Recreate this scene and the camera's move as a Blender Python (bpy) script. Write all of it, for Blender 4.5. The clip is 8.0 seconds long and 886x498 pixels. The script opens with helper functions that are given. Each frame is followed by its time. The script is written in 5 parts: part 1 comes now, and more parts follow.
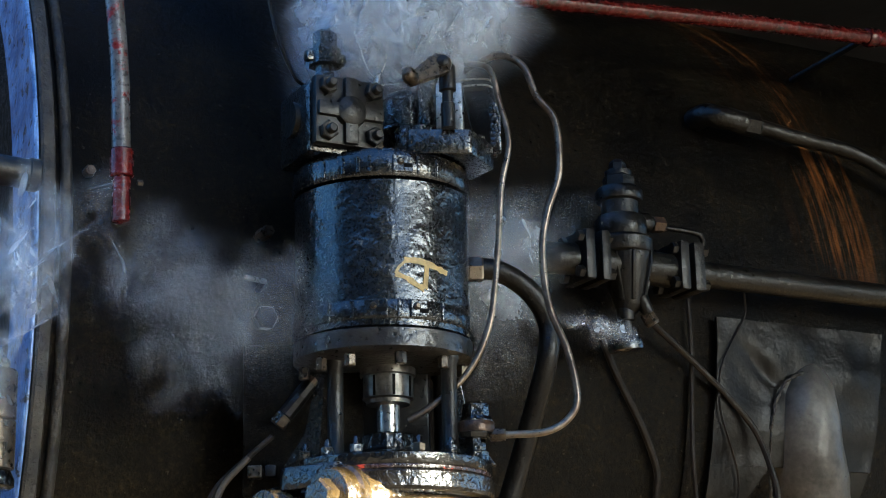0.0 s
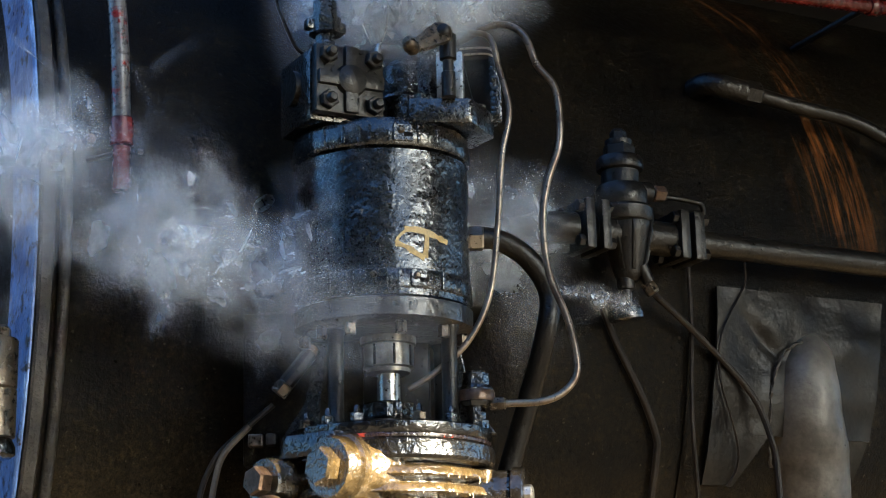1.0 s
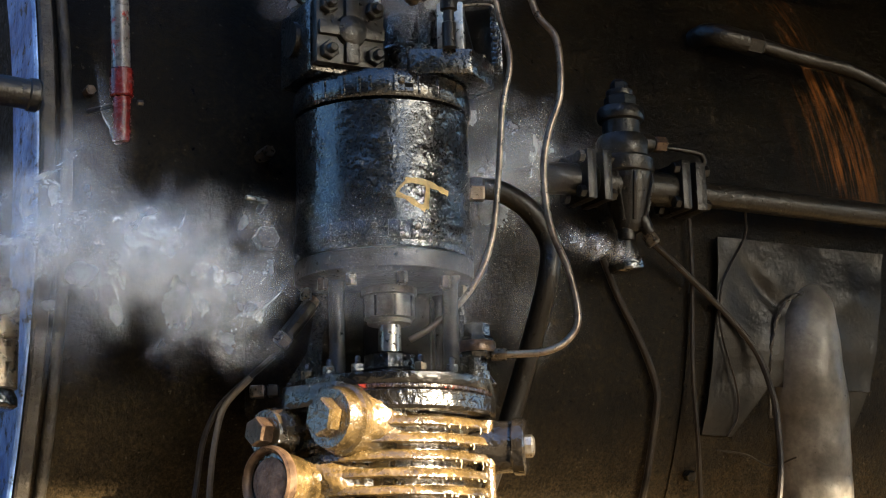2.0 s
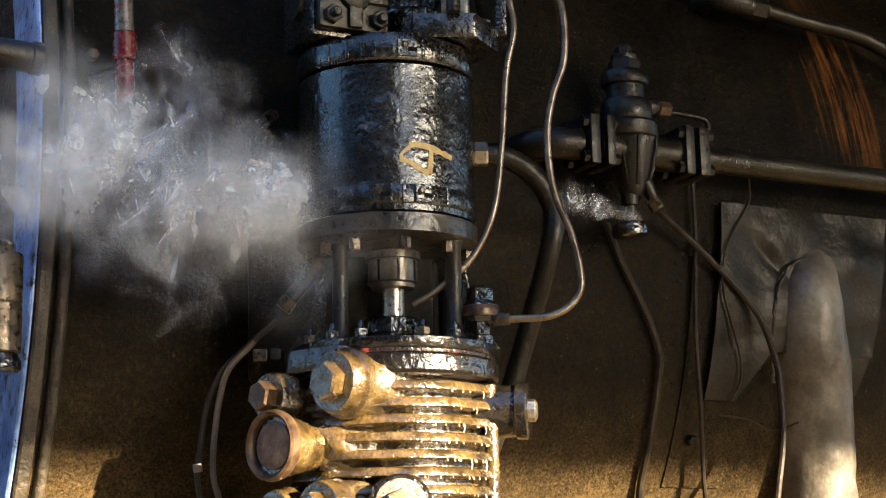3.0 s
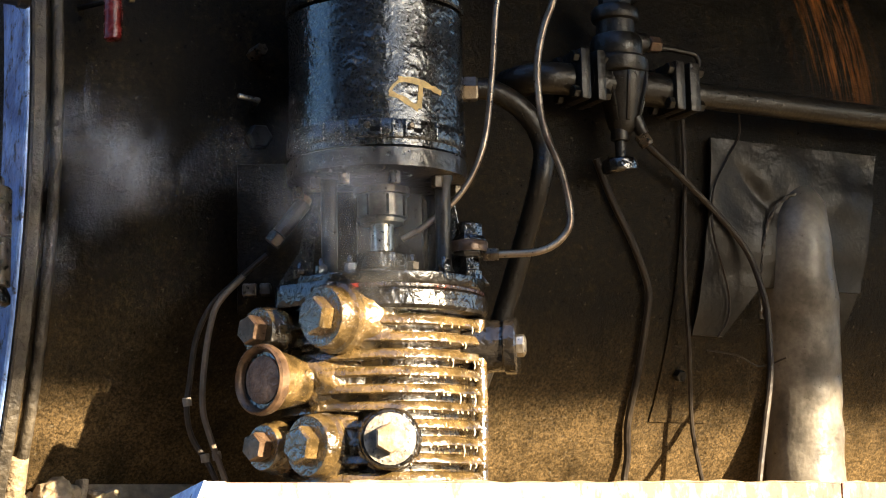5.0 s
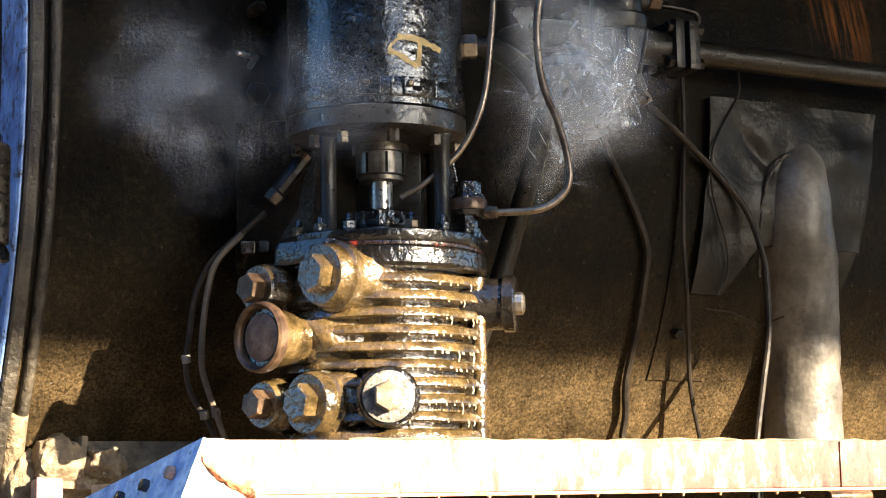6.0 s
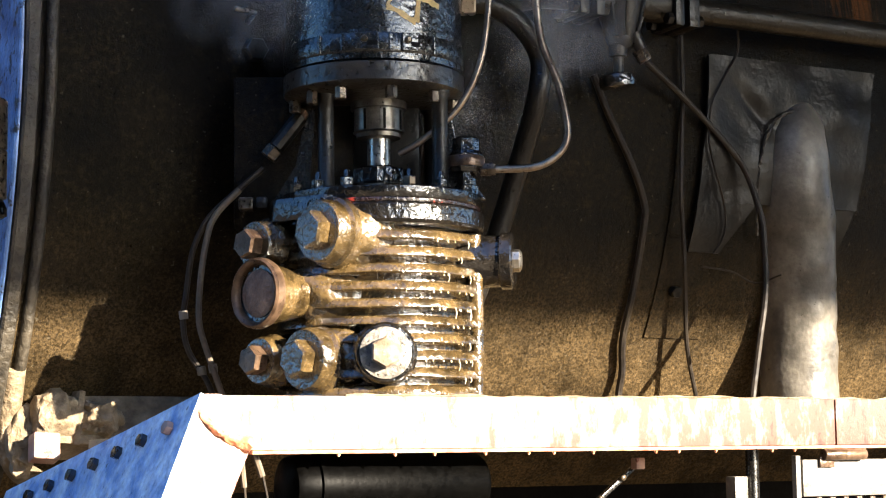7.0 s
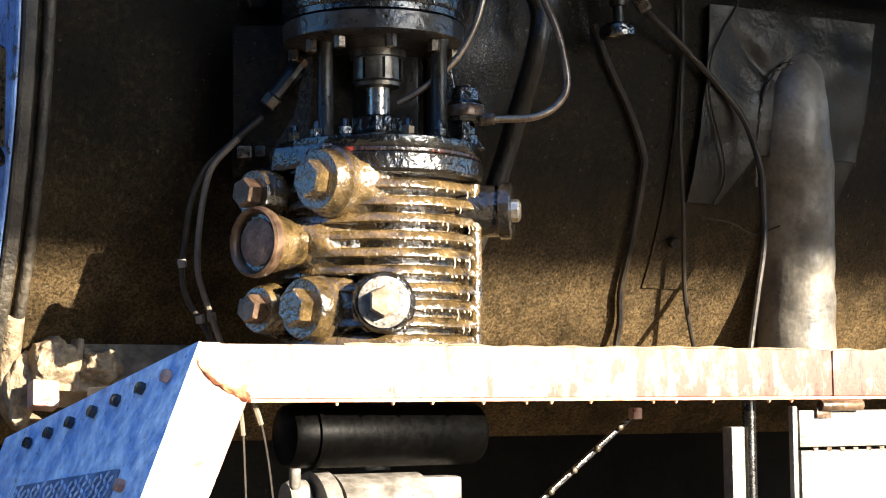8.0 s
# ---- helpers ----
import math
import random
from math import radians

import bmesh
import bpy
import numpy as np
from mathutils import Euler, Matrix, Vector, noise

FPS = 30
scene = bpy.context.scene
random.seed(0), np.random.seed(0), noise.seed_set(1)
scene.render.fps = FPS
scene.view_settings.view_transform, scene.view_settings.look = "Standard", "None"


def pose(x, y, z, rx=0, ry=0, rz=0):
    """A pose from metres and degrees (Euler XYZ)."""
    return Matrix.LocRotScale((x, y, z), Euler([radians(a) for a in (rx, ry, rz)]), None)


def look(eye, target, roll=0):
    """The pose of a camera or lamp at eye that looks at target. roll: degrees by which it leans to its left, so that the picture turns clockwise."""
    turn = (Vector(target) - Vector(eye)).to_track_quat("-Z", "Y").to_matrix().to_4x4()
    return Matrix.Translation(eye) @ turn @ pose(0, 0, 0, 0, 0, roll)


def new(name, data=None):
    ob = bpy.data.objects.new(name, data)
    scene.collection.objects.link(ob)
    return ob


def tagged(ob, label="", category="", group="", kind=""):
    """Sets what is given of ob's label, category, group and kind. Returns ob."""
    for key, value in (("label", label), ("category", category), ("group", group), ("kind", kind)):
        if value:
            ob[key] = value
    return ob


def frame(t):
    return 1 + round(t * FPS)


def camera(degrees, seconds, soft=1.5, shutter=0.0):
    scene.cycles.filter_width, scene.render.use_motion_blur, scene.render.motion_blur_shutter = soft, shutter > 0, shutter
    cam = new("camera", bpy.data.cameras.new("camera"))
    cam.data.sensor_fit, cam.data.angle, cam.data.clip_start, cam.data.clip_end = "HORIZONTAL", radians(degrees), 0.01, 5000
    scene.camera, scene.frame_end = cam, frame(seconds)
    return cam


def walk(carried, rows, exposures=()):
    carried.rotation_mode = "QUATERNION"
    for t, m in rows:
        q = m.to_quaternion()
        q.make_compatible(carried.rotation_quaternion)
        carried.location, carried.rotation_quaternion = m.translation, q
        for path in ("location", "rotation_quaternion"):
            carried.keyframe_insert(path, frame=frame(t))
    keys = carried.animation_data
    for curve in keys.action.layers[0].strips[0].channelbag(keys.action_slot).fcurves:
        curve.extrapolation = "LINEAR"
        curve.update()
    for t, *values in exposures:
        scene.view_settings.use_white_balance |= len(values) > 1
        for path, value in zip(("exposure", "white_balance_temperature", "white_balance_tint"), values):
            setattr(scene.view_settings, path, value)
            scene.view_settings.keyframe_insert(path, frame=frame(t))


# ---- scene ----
# A steam locomotive's air pump beside its smokebox, seen by a long lens that tilts down.
# X runs along the boiler, Y into it, z up; the ground is z = 0.
cam = camera(28.0, 8.0, soft=1.1)
EYE = (-1.605, -3.018, 1.60)
TURNS = [
    (0.0, 105.424, 1.323, -27.902), (0.5, 105.060, 1.311, -27.889), (1.0, 104.426, 1.290, -27.900),
    (1.5, 103.724, 1.340, -27.865), (2.0, 102.851, 1.350, -27.860), (2.75, 101.950, 1.240, -27.800),
    (3.5, 101.302, 1.177, -27.765), (4.0, 100.857, 1.190, -27.814), (4.5, 100.306, 1.133, -28.046),
    (5.2, 99.320, 1.110, -28.170), (6.0, 98.258, 1.031, -28.200), (6.5, 97.729, 0.855, -28.268),
    (7.0, 96.867, 0.775, -28.316), (7.5, 96.046, 0.673, -28.361), (8.0, 95.243, 0.529, -28.385),
]
walk(cam, [(t, pose(*EYE, rx, ry, rz)) for t, rx, ry, rz in TURNS],
     exposures=[(0.0, 3.02, 5250, 3), (1.0, 3.05, 5600, 5), (2.0, 3.09, 6350, 9), (3.5, 3.15, 7050, 11), (4.5, 3.15, 6800, 11), (6.0, 3.03, 6050, 11), (8.0, 2.90, 5500, 10)])

# ---------------------------------------------------------------- light
scene.cycles.transparent_max_bounces = 64
SUN_AZ, SUN_EL = (0.387, -0.922), radians(15)
world = bpy.data.worlds.new("sky")
scene.world = world
world.use_nodes = True
wn = world.node_tree.nodes
sky = wn.new("ShaderNodeTexSky")
sky.sky_type, sky.sun_disc = "NISHITA", False
sky.sun_elevation = SUN_EL
sky.sun_rotation = math.atan2(SUN_AZ[0], SUN_AZ[1])
sky.dust_density, sky.ozone_density, sky.air_density = 2.2, 5.0, 1.0
wn["Background"].inputs["Strength"].default_value = 0.060
world.node_tree.links.new(sky.outputs["Color"], wn["Background"].inputs["Color"])
sun_data = bpy.data.lights.new("sun", "SUN")
sun_data.energy, sun_data.angle, sun_data.color = 5.0, radians(0.45), (1.0, 0.80, 0.54)
sun = new("sun", sun_data)
to_sun = Vector((SUN_AZ[0] * math.cos(SUN_EL), SUN_AZ[1] * math.cos(SUN_EL), math.sin(SUN_EL)))
sun.matrix_world = look(to_sun * 20, (0, 0, 0))


# ---------------------------------------------------------------- materials
def nodes_of(name):
    m = bpy.data.materials.new(name)
    m.use_nodes = True
    nt = m.node_tree
    return m, nt, nt.nodes["Principled BSDF"], nt.nodes.new("ShaderNodeTexCoord")


def noise_of(nt, vec, scale, detail=5, rough=0.6):
    n = nt.nodes.new("ShaderNodeTexNoise")
    n.inputs["Scale"].default_value, n.inputs["Detail"].default_value, n.inputs["Roughness"].default_value = scale, detail, rough
    nt.links.new(vec, n.inputs["Vector"])
    return n.outputs["Fac"]


def ramp_of(nt, fac, *stops):
    r = nt.nodes.new("ShaderNodeValToRGB")
    while len(r.color_ramp.elements) < len(stops):
        r.color_ramp.elements.new(0.5)
    for e, (p, c) in zip(r.color_ramp.elements, stops):
        e.position, e.color = p, (*c, 1) if len(c) == 3 else (c[0], c[0], c[0], 1)
    nt.links.new(fac, r.inputs["Fac"])
    return r.outputs["Color"]


def blend(nt, fac, a, b, mode="MIX"):
    n = nt.nodes.new("ShaderNodeMix")
    n.data_type, n.blend_type = "RGBA", mode
    for s, v in ((n.inputs["Factor"], fac), (n.inputs["A"], a), (n.inputs["B"], b)):
        if isinstance(v, (int, float)):
            s.default_value = v
        elif isinstance(v, tuple):
            s.default_value = (*v, 1)
        else:
            nt.links.new(v, s)
    return n.outputs["Result"]


def bumped(nt, bsdf, layers):
    """layers: (height output, distance in metres), coarse to fine."""
    last = None
    for h, dist in layers:
        b = nt.nodes.new("ShaderNodeBump")
        b.inputs["Distance"].default_value = dist
        b.inputs["Strength"].default_value = 1.0
        nt.links.new(h, b.inputs["Height"])
        if last:
            nt.links.new(last, b.inputs["Normal"])
        last = b.outputs["Normal"]
    nt.links.new(last, bsdf.inputs["Normal"])
    nt.links.new(last, bsdf.inputs["Coat Normal"])


def grimy(name, dark, light, rough=(0.3, 0.6), metal=0.0, big=6.0, fine=90.0, bump=(0.004, 0.0008), spots=None, coat=0.0, spec=0.5, soft=4, film=0.047):
    """A dirty surface: two tones in large patches, fine grain, optional flecks of a third tone, relief at two scales."""
    m, nt, b, tc = nodes_of(name)
    v = tc.outputs["Object"]
    nb, nf = noise_of(nt, v, big, 4), noise_of(nt, v, fine, 6, 0.65)
    col = blend(nt, ramp_of(nt, nb, (0.36, (0.0,)), (0.66, (1.0,))), dark, light)
    col = blend(nt, 0.45, col, ramp_of(nt, nf, (0.3, (0.35,)), (0.7, (1.5,))), "MULTIPLY")
    if spots:
        tone, size, amount = spots
        ns = noise_of(nt, v, size, 5, 0.7)
        col = blend(nt, ramp_of(nt, ns, (amount, (0.0,)), (amount + 0.06, (1.0,))), col, tone)
    nt.links.new(col, b.inputs["Base Color"])
    nt.links.new(ramp_of(nt, nf, (0.3, (rough[0],)), (0.7, (rough[1],))), b.inputs["Roughness"])
    b.inputs["Metallic"].default_value = metal
    b.inputs["Coat Weight"].default_value = coat
    b.inputs["Coat Roughness"].default_value = film
    b.inputs["Specular IOR Level"].default_value = spec
    bumped(nt, b, [(nb, bump[0]), (noise_of(nt, v, fine, soft, 0.5), bump[1])])
    return m


def streaky(name, base, low, rust):
    """Sooty boiler plate: runs of oil and rust down the plate, blisters, sand grain, painted glow low down."""
    m, nt, b, tc = nodes_of(name)
    v = tc.outputs["Object"]
    mp = nt.nodes.new("ShaderNodeMapping")
    mp.inputs["Scale"].default_value = (26, 1.5, 1.5)
    nt.links.new(v, mp.inputs["Vector"])
    runs = noise_of(nt, mp.outputs["Vector"], 1.0, 6, 0.7)
    nb, nf, ng = noise_of(nt, v, 3.2, 5), noise_of(nt, v, 70, 6, 0.7), noise_of(nt, v, 260, 3)
    col = blend(nt, ramp_of(nt, nb, (0.35, (0.0,)), (0.68, (1.0,))), base, low)
    col = blend(nt, 0.6, col, ramp_of(nt, runs, (0.3, (0.45,)), (0.7, (1.5,))), "MULTIPLY")
    col = blend(nt, 0.8, col, ramp_of(nt, nf, (0.34, (0.06,)), (0.5, (0.7,)), (0.66, (3.0,))), "MULTIPLY")
    # dried sandy spatter, ragged upwards, with low sun and bounce glow painted in
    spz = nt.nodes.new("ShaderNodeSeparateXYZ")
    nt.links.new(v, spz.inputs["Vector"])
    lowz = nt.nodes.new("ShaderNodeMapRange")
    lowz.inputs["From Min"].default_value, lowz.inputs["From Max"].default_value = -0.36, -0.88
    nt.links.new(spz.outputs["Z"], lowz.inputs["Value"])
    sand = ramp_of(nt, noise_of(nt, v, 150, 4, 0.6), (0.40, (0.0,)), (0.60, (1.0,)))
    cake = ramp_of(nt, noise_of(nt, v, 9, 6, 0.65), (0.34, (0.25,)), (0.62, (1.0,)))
    mud_glow = blend(nt, 1.0, lowz.outputs["Result"], blend(nt, 0.7, cake, sand, "MULTIPLY"), "MULTIPLY")
    col = blend(nt, mud_glow, col, (0.135, 0.092, 0.042))
    # thin vertical wash marks and a few pale flecks painted as glints on drops
    drops = ramp_of(nt, noise_of(nt, v, 95, 2, 0.5), (0.70, (0.0,)), (0.74, (1.0,)))
    col = blend(nt, blend(nt, 1.0, drops, (0.5, 0.5, 0.5), "MULTIPLY"), col, (0.09, 0.078, 0.055))
    col = blend(nt, 0.4, col, ramp_of(nt, ng, (0.35, (0.3,)), (0.65, (1.9,))), "MULTIPLY")
    # rust runs in one stretch of the plate
    sep = nt.nodes.new("ShaderNodeSeparateXYZ")
    nt.links.new(v, sep.inputs["Vector"])
    dx = nt.nodes.new("ShaderNodeMapRange")
    dx.interpolation_type = "SMOOTHSTEP"
    dx.inputs["From Min"].default_value, dx.inputs["From Max"].default_value = 0.17, 0.02
    away = nt.nodes.new("ShaderNodeMath")
    away.operation = "SUBTRACT"
    away.inputs[1].default_value = 1.34
    nt.links.new(sep.outputs["X"], away.inputs[0])
    size = nt.nodes.new("ShaderNodeMath")
    size.operation = "ABSOLUTE"
    nt.links.new(away.outputs[0], size.inputs[0])
    nt.links.new(size.outputs[0], dx.inputs["Value"])
    high = nt.nodes.new("ShaderNodeMapRange")
    high.inputs["From Min"].default_value, high.inputs["From Max"].default_value = 0.12, 0.26
    nt.links.new(sep.outputs["Z"], high.inputs["Value"])
    mp2 = nt.nodes.new("ShaderNodeMapping")
    mp2.inputs["Scale"].default_value = (34, 2.0, 2.0)
    nt.links.new(v, mp2.inputs["Vector"])
    rr = ramp_of(nt, noise_of(nt, mp2.outputs["Vector"], 1.0, 4, 0.7), (0.50, (0.0,)), (0.64, (1.0,)))
    where = blend(nt, 1.0, rr, blend(nt, 1.0, dx.outputs["Result"], high.outputs["Result"], "MULTIPLY"), "MULTIPLY")
    col = blend(nt, where, col, rust)
    nt.links.new(col, b.inputs["Base Color"])
    nt.links.new(ramp_of(nt, nf, (0.3, (0.22,)), (0.7, (0.70,))), b.inputs["Roughness"])
    b.inputs["Specular IOR Level"].default_value = 0.08
    bumped(nt, b, [(nb, 0.012), (nf, 0.0045), (ng, 0.0010)])
    return m


def blistered(name):
    """Thick glossy black paint over old blisters: smooth in places, crackled in others, with flecks of dust."""
    m, nt, b, tc = nodes_of(name)
    v = tc.outputs["Object"]
    big, fine, grit = noise_of(nt, v, 9, 4), noise_of(nt, v, 75, 3, 0.5), noise_of(nt, v, 210, 3, 0.6)
    where = ramp_of(nt, big, (0.46, (0.12,)), (0.60, (1.0,)))
    col = blend(nt, where, (0.003, 0.0028, 0.0025), (0.009, 0.0075, 0.0052))
    flecks = ramp_of(nt, noise_of(nt, v, 58, 5, 0.7), (0.645, (0.0,)), (0.70, (1.0,)))
    col = blend(nt, flecks, col, (0.16, 0.13, 0.085))
    nt.links.new(col, b.inputs["Base Color"])
    nt.links.new(ramp_of(nt, grit, (0.3, (0.16,)), (0.7, (0.42,))), b.inputs["Roughness"])
    b.inputs["Coat Weight"].default_value, b.inputs["Coat Roughness"].default_value = 1.0, 0.07
    blister = blend(nt, 1.0, fine, where, "MULTIPLY")
    bumped(nt, b, [(big, 0.0028), (blister, 0.0022), (grit, 0.00035)])
    return m


def peeling(name):
    """White paint on a beam, flaking to red primer and rust along its length."""
    m, nt, b, tc = nodes_of(name)
    v = tc.outputs["Object"]
    sep = nt.nodes.new("ShaderNodeSeparateXYZ")
    nt.links.new(v, sep.inputs["Vector"])
    along = nt.nodes.new("ShaderNodeMapRange")
    along.inputs["From Min"].default_value, along.inputs["From Max"].default_value = -0.3, 0.75
    along.inputs["To Min"].default_value, along.inputs["To Max"].default_value = -0.02, 0.17
    nt.links.new(sep.outputs["X"], along.inputs["Value"])
    mp = nt.nodes.new("ShaderNodeMapping")
    mp.inputs["Scale"].default_value = (1.6, 1.0, 0.7)
    nt.links.new(v, mp.inputs["Vector"])
    n1 = noise_of(nt, mp.outputs["Vector"], 22, 8, 0.72)
    add = nt.nodes.new("ShaderNodeMath")
    add.operation = "ADD"
    nt.links.new(n1, add.inputs[0])
    nt.links.new(along.outputs["Result"], add.inputs[1])
    fine = noise_of(nt, v, 110, 5, 0.7)
    col = blend(nt, ramp_of(nt, fine, (0.3, (0.0,)), (0.7, (1.0,))), (0.19, 0.145, 0.11), (0.29, 0.24, 0.195))
    col = blend(nt, ramp_of(nt, add.outputs[0], (0.52, (0.0,)), (0.63, (1.0,))), col, (0.115, 0.045, 0.031))
    col = blend(nt, ramp_of(nt, add.outputs[0], (0.72, (0.0,)), (0.76, (1.0,))), col, (0.045, 0.018, 0.012))
    nt.links.new(col, b.inputs["Base Color"])
    b.inputs["Roughness"].default_value = 0.62
    bumped(nt, b, [(n1, 0.002), (fine, 0.0012)])
    return m


M_FASCIA = peeling("white_paint_peeling_to_red")
# tank black taken down further to hold the shade under the board
M_TANK_SHADE = grimy("shade_black_tank", (0.0005, 0.0005, 0.0005), (0.0012, 0.0011, 0.001), (0.3, 0.5), bump=(0.001, 0.0004), spec=0.03)
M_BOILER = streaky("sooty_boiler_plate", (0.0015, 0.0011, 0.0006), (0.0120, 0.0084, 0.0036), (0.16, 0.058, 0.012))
M_FLANGE = grimy("oil_browned_flange", (0.012, 0.010, 0.008), (0.04, 0.033, 0.024), (0.22, 0.45), bump=(0.003, 0.002), big=14, fine=70, coat=0.3, soft=3)
M_BLACK = blistered("oily_black_paint")
M_IRON = grimy("dull_black_iron", (0.0035, 0.003, 0.0024), (0.013, 0.0105, 0.007), (0.24, 0.5), bump=(0.003, 0.0018), soft=3, spec=0.38)
# the pale flecks paint in sparkle on the wet oil
M_WET = grimy("oil_soaked_casting", (0.020, 0.0135, 0.005), (0.105, 0.069, 0.026), (0.10, 0.30), bump=(0.004, 0.0026), big=20, fine=110, coat=1.0, spec=0.8, spots=((0.42, 0.31, 0.17), 130, 0.70), soft=2.5, film=0.09)
M_TAR = grimy("tar_wet_black", (0.003, 0.003, 0.003), (0.011, 0.009, 0.007), (0.08, 0.28), bump=(0.005, 0.0034), big=26, fine=62, coat=1.0, soft=2.5, film=0.07)
M_STEEL = grimy("worn_bright_steel", (0.42, 0.38, 0.32), (0.66, 0.62, 0.55), (0.22, 0.42), metal=1.0, bump=(0.0005, 0.0003), big=20)
M_GLAND = grimy("worn_gland_steel", (0.10, 0.09, 0.075), (0.24, 0.22, 0.19), (0.25, 0.45), metal=0.8, bump=(0.0006, 0.0003), big=25)
M_BOLT = grimy("greasy_bolt_steel", (0.05, 0.038, 0.025), (0.155, 0.122, 0.085), (0.2, 0.42), metal=0.7, bump=(0.001, 0.0010), big=40)
M_RUSTY = grimy("rusty_brown_steel", (0.045, 0.026, 0.015), (0.15, 0.095, 0.058), (0.22, 0.5), metal=0.4, bump=(0.001, 0.0016), big=30)
M_COPPER = grimy("weathered_copper_tube", (0.13, 0.10, 0.075), (0.32, 0.26, 0.195), (0.24, 0.42), metal=0.8, bump=(0.0003, 0.00012), big=18)
M_CABLE = grimy("black_rubber_cable", (0.008, 0.006, 0.005), (0.030, 0.023, 0.015), (0.45, 0.7), bump=(0.0008, 0.0009), big=15, spec=0.25)
# paler than the black rubber: sun on the cable is in this colour
M_PALE_CABLE = grimy("pale_cable", (0.045, 0.032, 0.02), (0.13, 0.10, 0.066), (0.5, 0.75), bump=(0.0008, 0.0005), big=15)
M_BEAM = grimy("weathered_white_paint", (0.27, 0.115, 0.085), (0.45, 0.335, 0.265), (0.45, 0.7), bump=(0.001, 0.0016), big=6, fine=60, spots=((0.12, 0.028, 0.018), 34, 0.60))
M_PALE = grimy("pale_grey_paint", (0.075, 0.066, 0.054), (0.20, 0.185, 0.165), (0.4, 0.65), bump=(0.003, 0.0035), big=14, fine=60, spots=((0.06, 0.04, 0.03), 80, 0.62))
# plate, tread and ring: blue skylight is put into their grey
M_PLATE = grimy("scuffed_sky_tinted_plate", (0.22, 0.36, 0.66), (0.74, 0.84, 0.95), (0.24, 0.5), bump=(0.006, 0.0040), big=22, fine=75, soft=4, spots=((0.02, 0.03, 0.06), 26, 0.66))
M_TREAD = grimy("dark_worn_sky_tinted_tread", (0.06, 0.09, 0.17), (0.18, 0.25, 0.40), (0.3, 0.5), bump=(0.003, 0.002), big=14, fine=60)
M_RING = grimy("flaking_sky_tinted_ring", (0.06, 0.12, 0.30), (0.22, 0.36, 0.66), (0.25, 0.5), bump=(0.006, 0.004), big=12, fine=45, soft=3, spots=((0.012, 0.012, 0.014), 26, 0.55))
M_RED = grimy("chipped_red_paint", (0.07, 0.005, 0.004), (0.13, 0.010, 0.007), (0.14, 0.36), bump=(0.001, 0.0012), big=16, spots=((0.03, 0.025, 0.022), 38, 0.56))
M_BARE = grimy("red_paint_worn_to_metal", (0.10, 0.095, 0.09), (0.20, 0.19, 0.18), (0.2, 0.42), metal=0.4, bump=(0.001, 0.0008), big=14, spots=((0.20, 0.012, 0.008), 24, 0.56))
M_LAG = grimy("dusty_sheet_lagging", (0.048, 0.044, 0.038), (0.17, 0.155, 0.13), (0.26, 0.48), bump=(0.003, 0.0008), big=7, fine=80, soft=2)
M_CHALK = grimy("yellow_chalk_paint", (0.48, 0.33, 0.11), (0.62, 0.46, 0.20), (0.5, 0.7), bump=(0.0004, 0.0006), big=30)
M_GASKET = grimy("smeared_red_gasket", (0.006, 0.005, 0.005), (0.03, 0.015, 0.012), (0.1, 0.4), bump=(0.003, 0.003), big=25, coat=0.6, spots=((0.42, 0.045, 0.02), 26, 0.55))
M_MESH = grimy("dusty_filter_gauze", (0.10, 0.050, 0.026), (0.34, 0.20, 0.12), (0.4, 0.7), bump=(0.001, 0.0035), big=25, fine=170)
M_DIRT = grimy("caked_sandy_dirt", (0.10, 0.072, 0.040), (0.26, 0.20, 0.125), (0.6, 0.9), bump=(0.010, 0.008), big=18, fine=55)
# unseen deck top, pale so that it throws sunlight up
M_DECK = grimy("pale_bounce_deck", (0.20, 0.14, 0.07), (0.36, 0.27, 0.15), (0.6, 0.9), bump=(0.004, 0.003), big=9, fine=60)
M_WELD = grimy("rusty_orange_weld", (0.40, 0.14, 0.06), (0.62, 0.34, 0.20), (0.5, 0.8), bump=(0.003, 0.003), big=40)
M_HEX = grimy("worn_tan_hex_head", (0.13, 0.095, 0.058), (0.30, 0.235, 0.165), (0.35, 0.6), bump=(0.001, 0.0016), big=40)
M_DRIP = grimy("milky_oil_drops", (0.50, 0.42, 0.26), (0.70, 0.62, 0.44), (0.05, 0.15), bump=(0.0002, 0.0002), coat=1.0)
M_SHEET = grimy("dark_dented_sheet", (0.005, 0.0045, 0.0038), (0.017, 0.0145, 0.0105), (0.28, 0.5), bump=(0.007, 0.0014), big=8, fine=70, soft=3, spec=0.2, spots=((0.07, 0.06, 0.045), 26, 0.70))
M_SPECK = grimy("speckled_plug_face", (0.09, 0.08, 0.07), (0.24, 0.22, 0.19), (0.3, 0.55), bump=(0.003, 0.004), big=25, fine=90, spots=((0.012, 0.01, 0.009), 95, 0.56))
M_RIM = grimy("flaking_flange_rim", (0.012, 0.010, 0.007), (0.055, 0.045, 0.030), (0.45, 0.8), bump=(0.008, 0.006), big=16, fine=60)
M_GROUND = grimy("pale_ballast_gravel", (0.06, 0.045, 0.027), (0.13, 0.100, 0.063), (0.8, 0.95), bump=(0.03, 0.02), big=1.5, fine=25)
M_BLOCKER = grimy("dark_blocker_boards", (0.03, 0.028, 0.025), (0.06, 0.055, 0.05), (0.7, 0.9), bump=(0.01, 0.004), big=1.0, fine=12)
M_MASK = grimy("brown_mask", (0.20, 0.15, 0.095), (0.30, 0.23, 0.15), (0.8, 0.95), bump=(0.01, 0.004), big=1.2, fine=18)
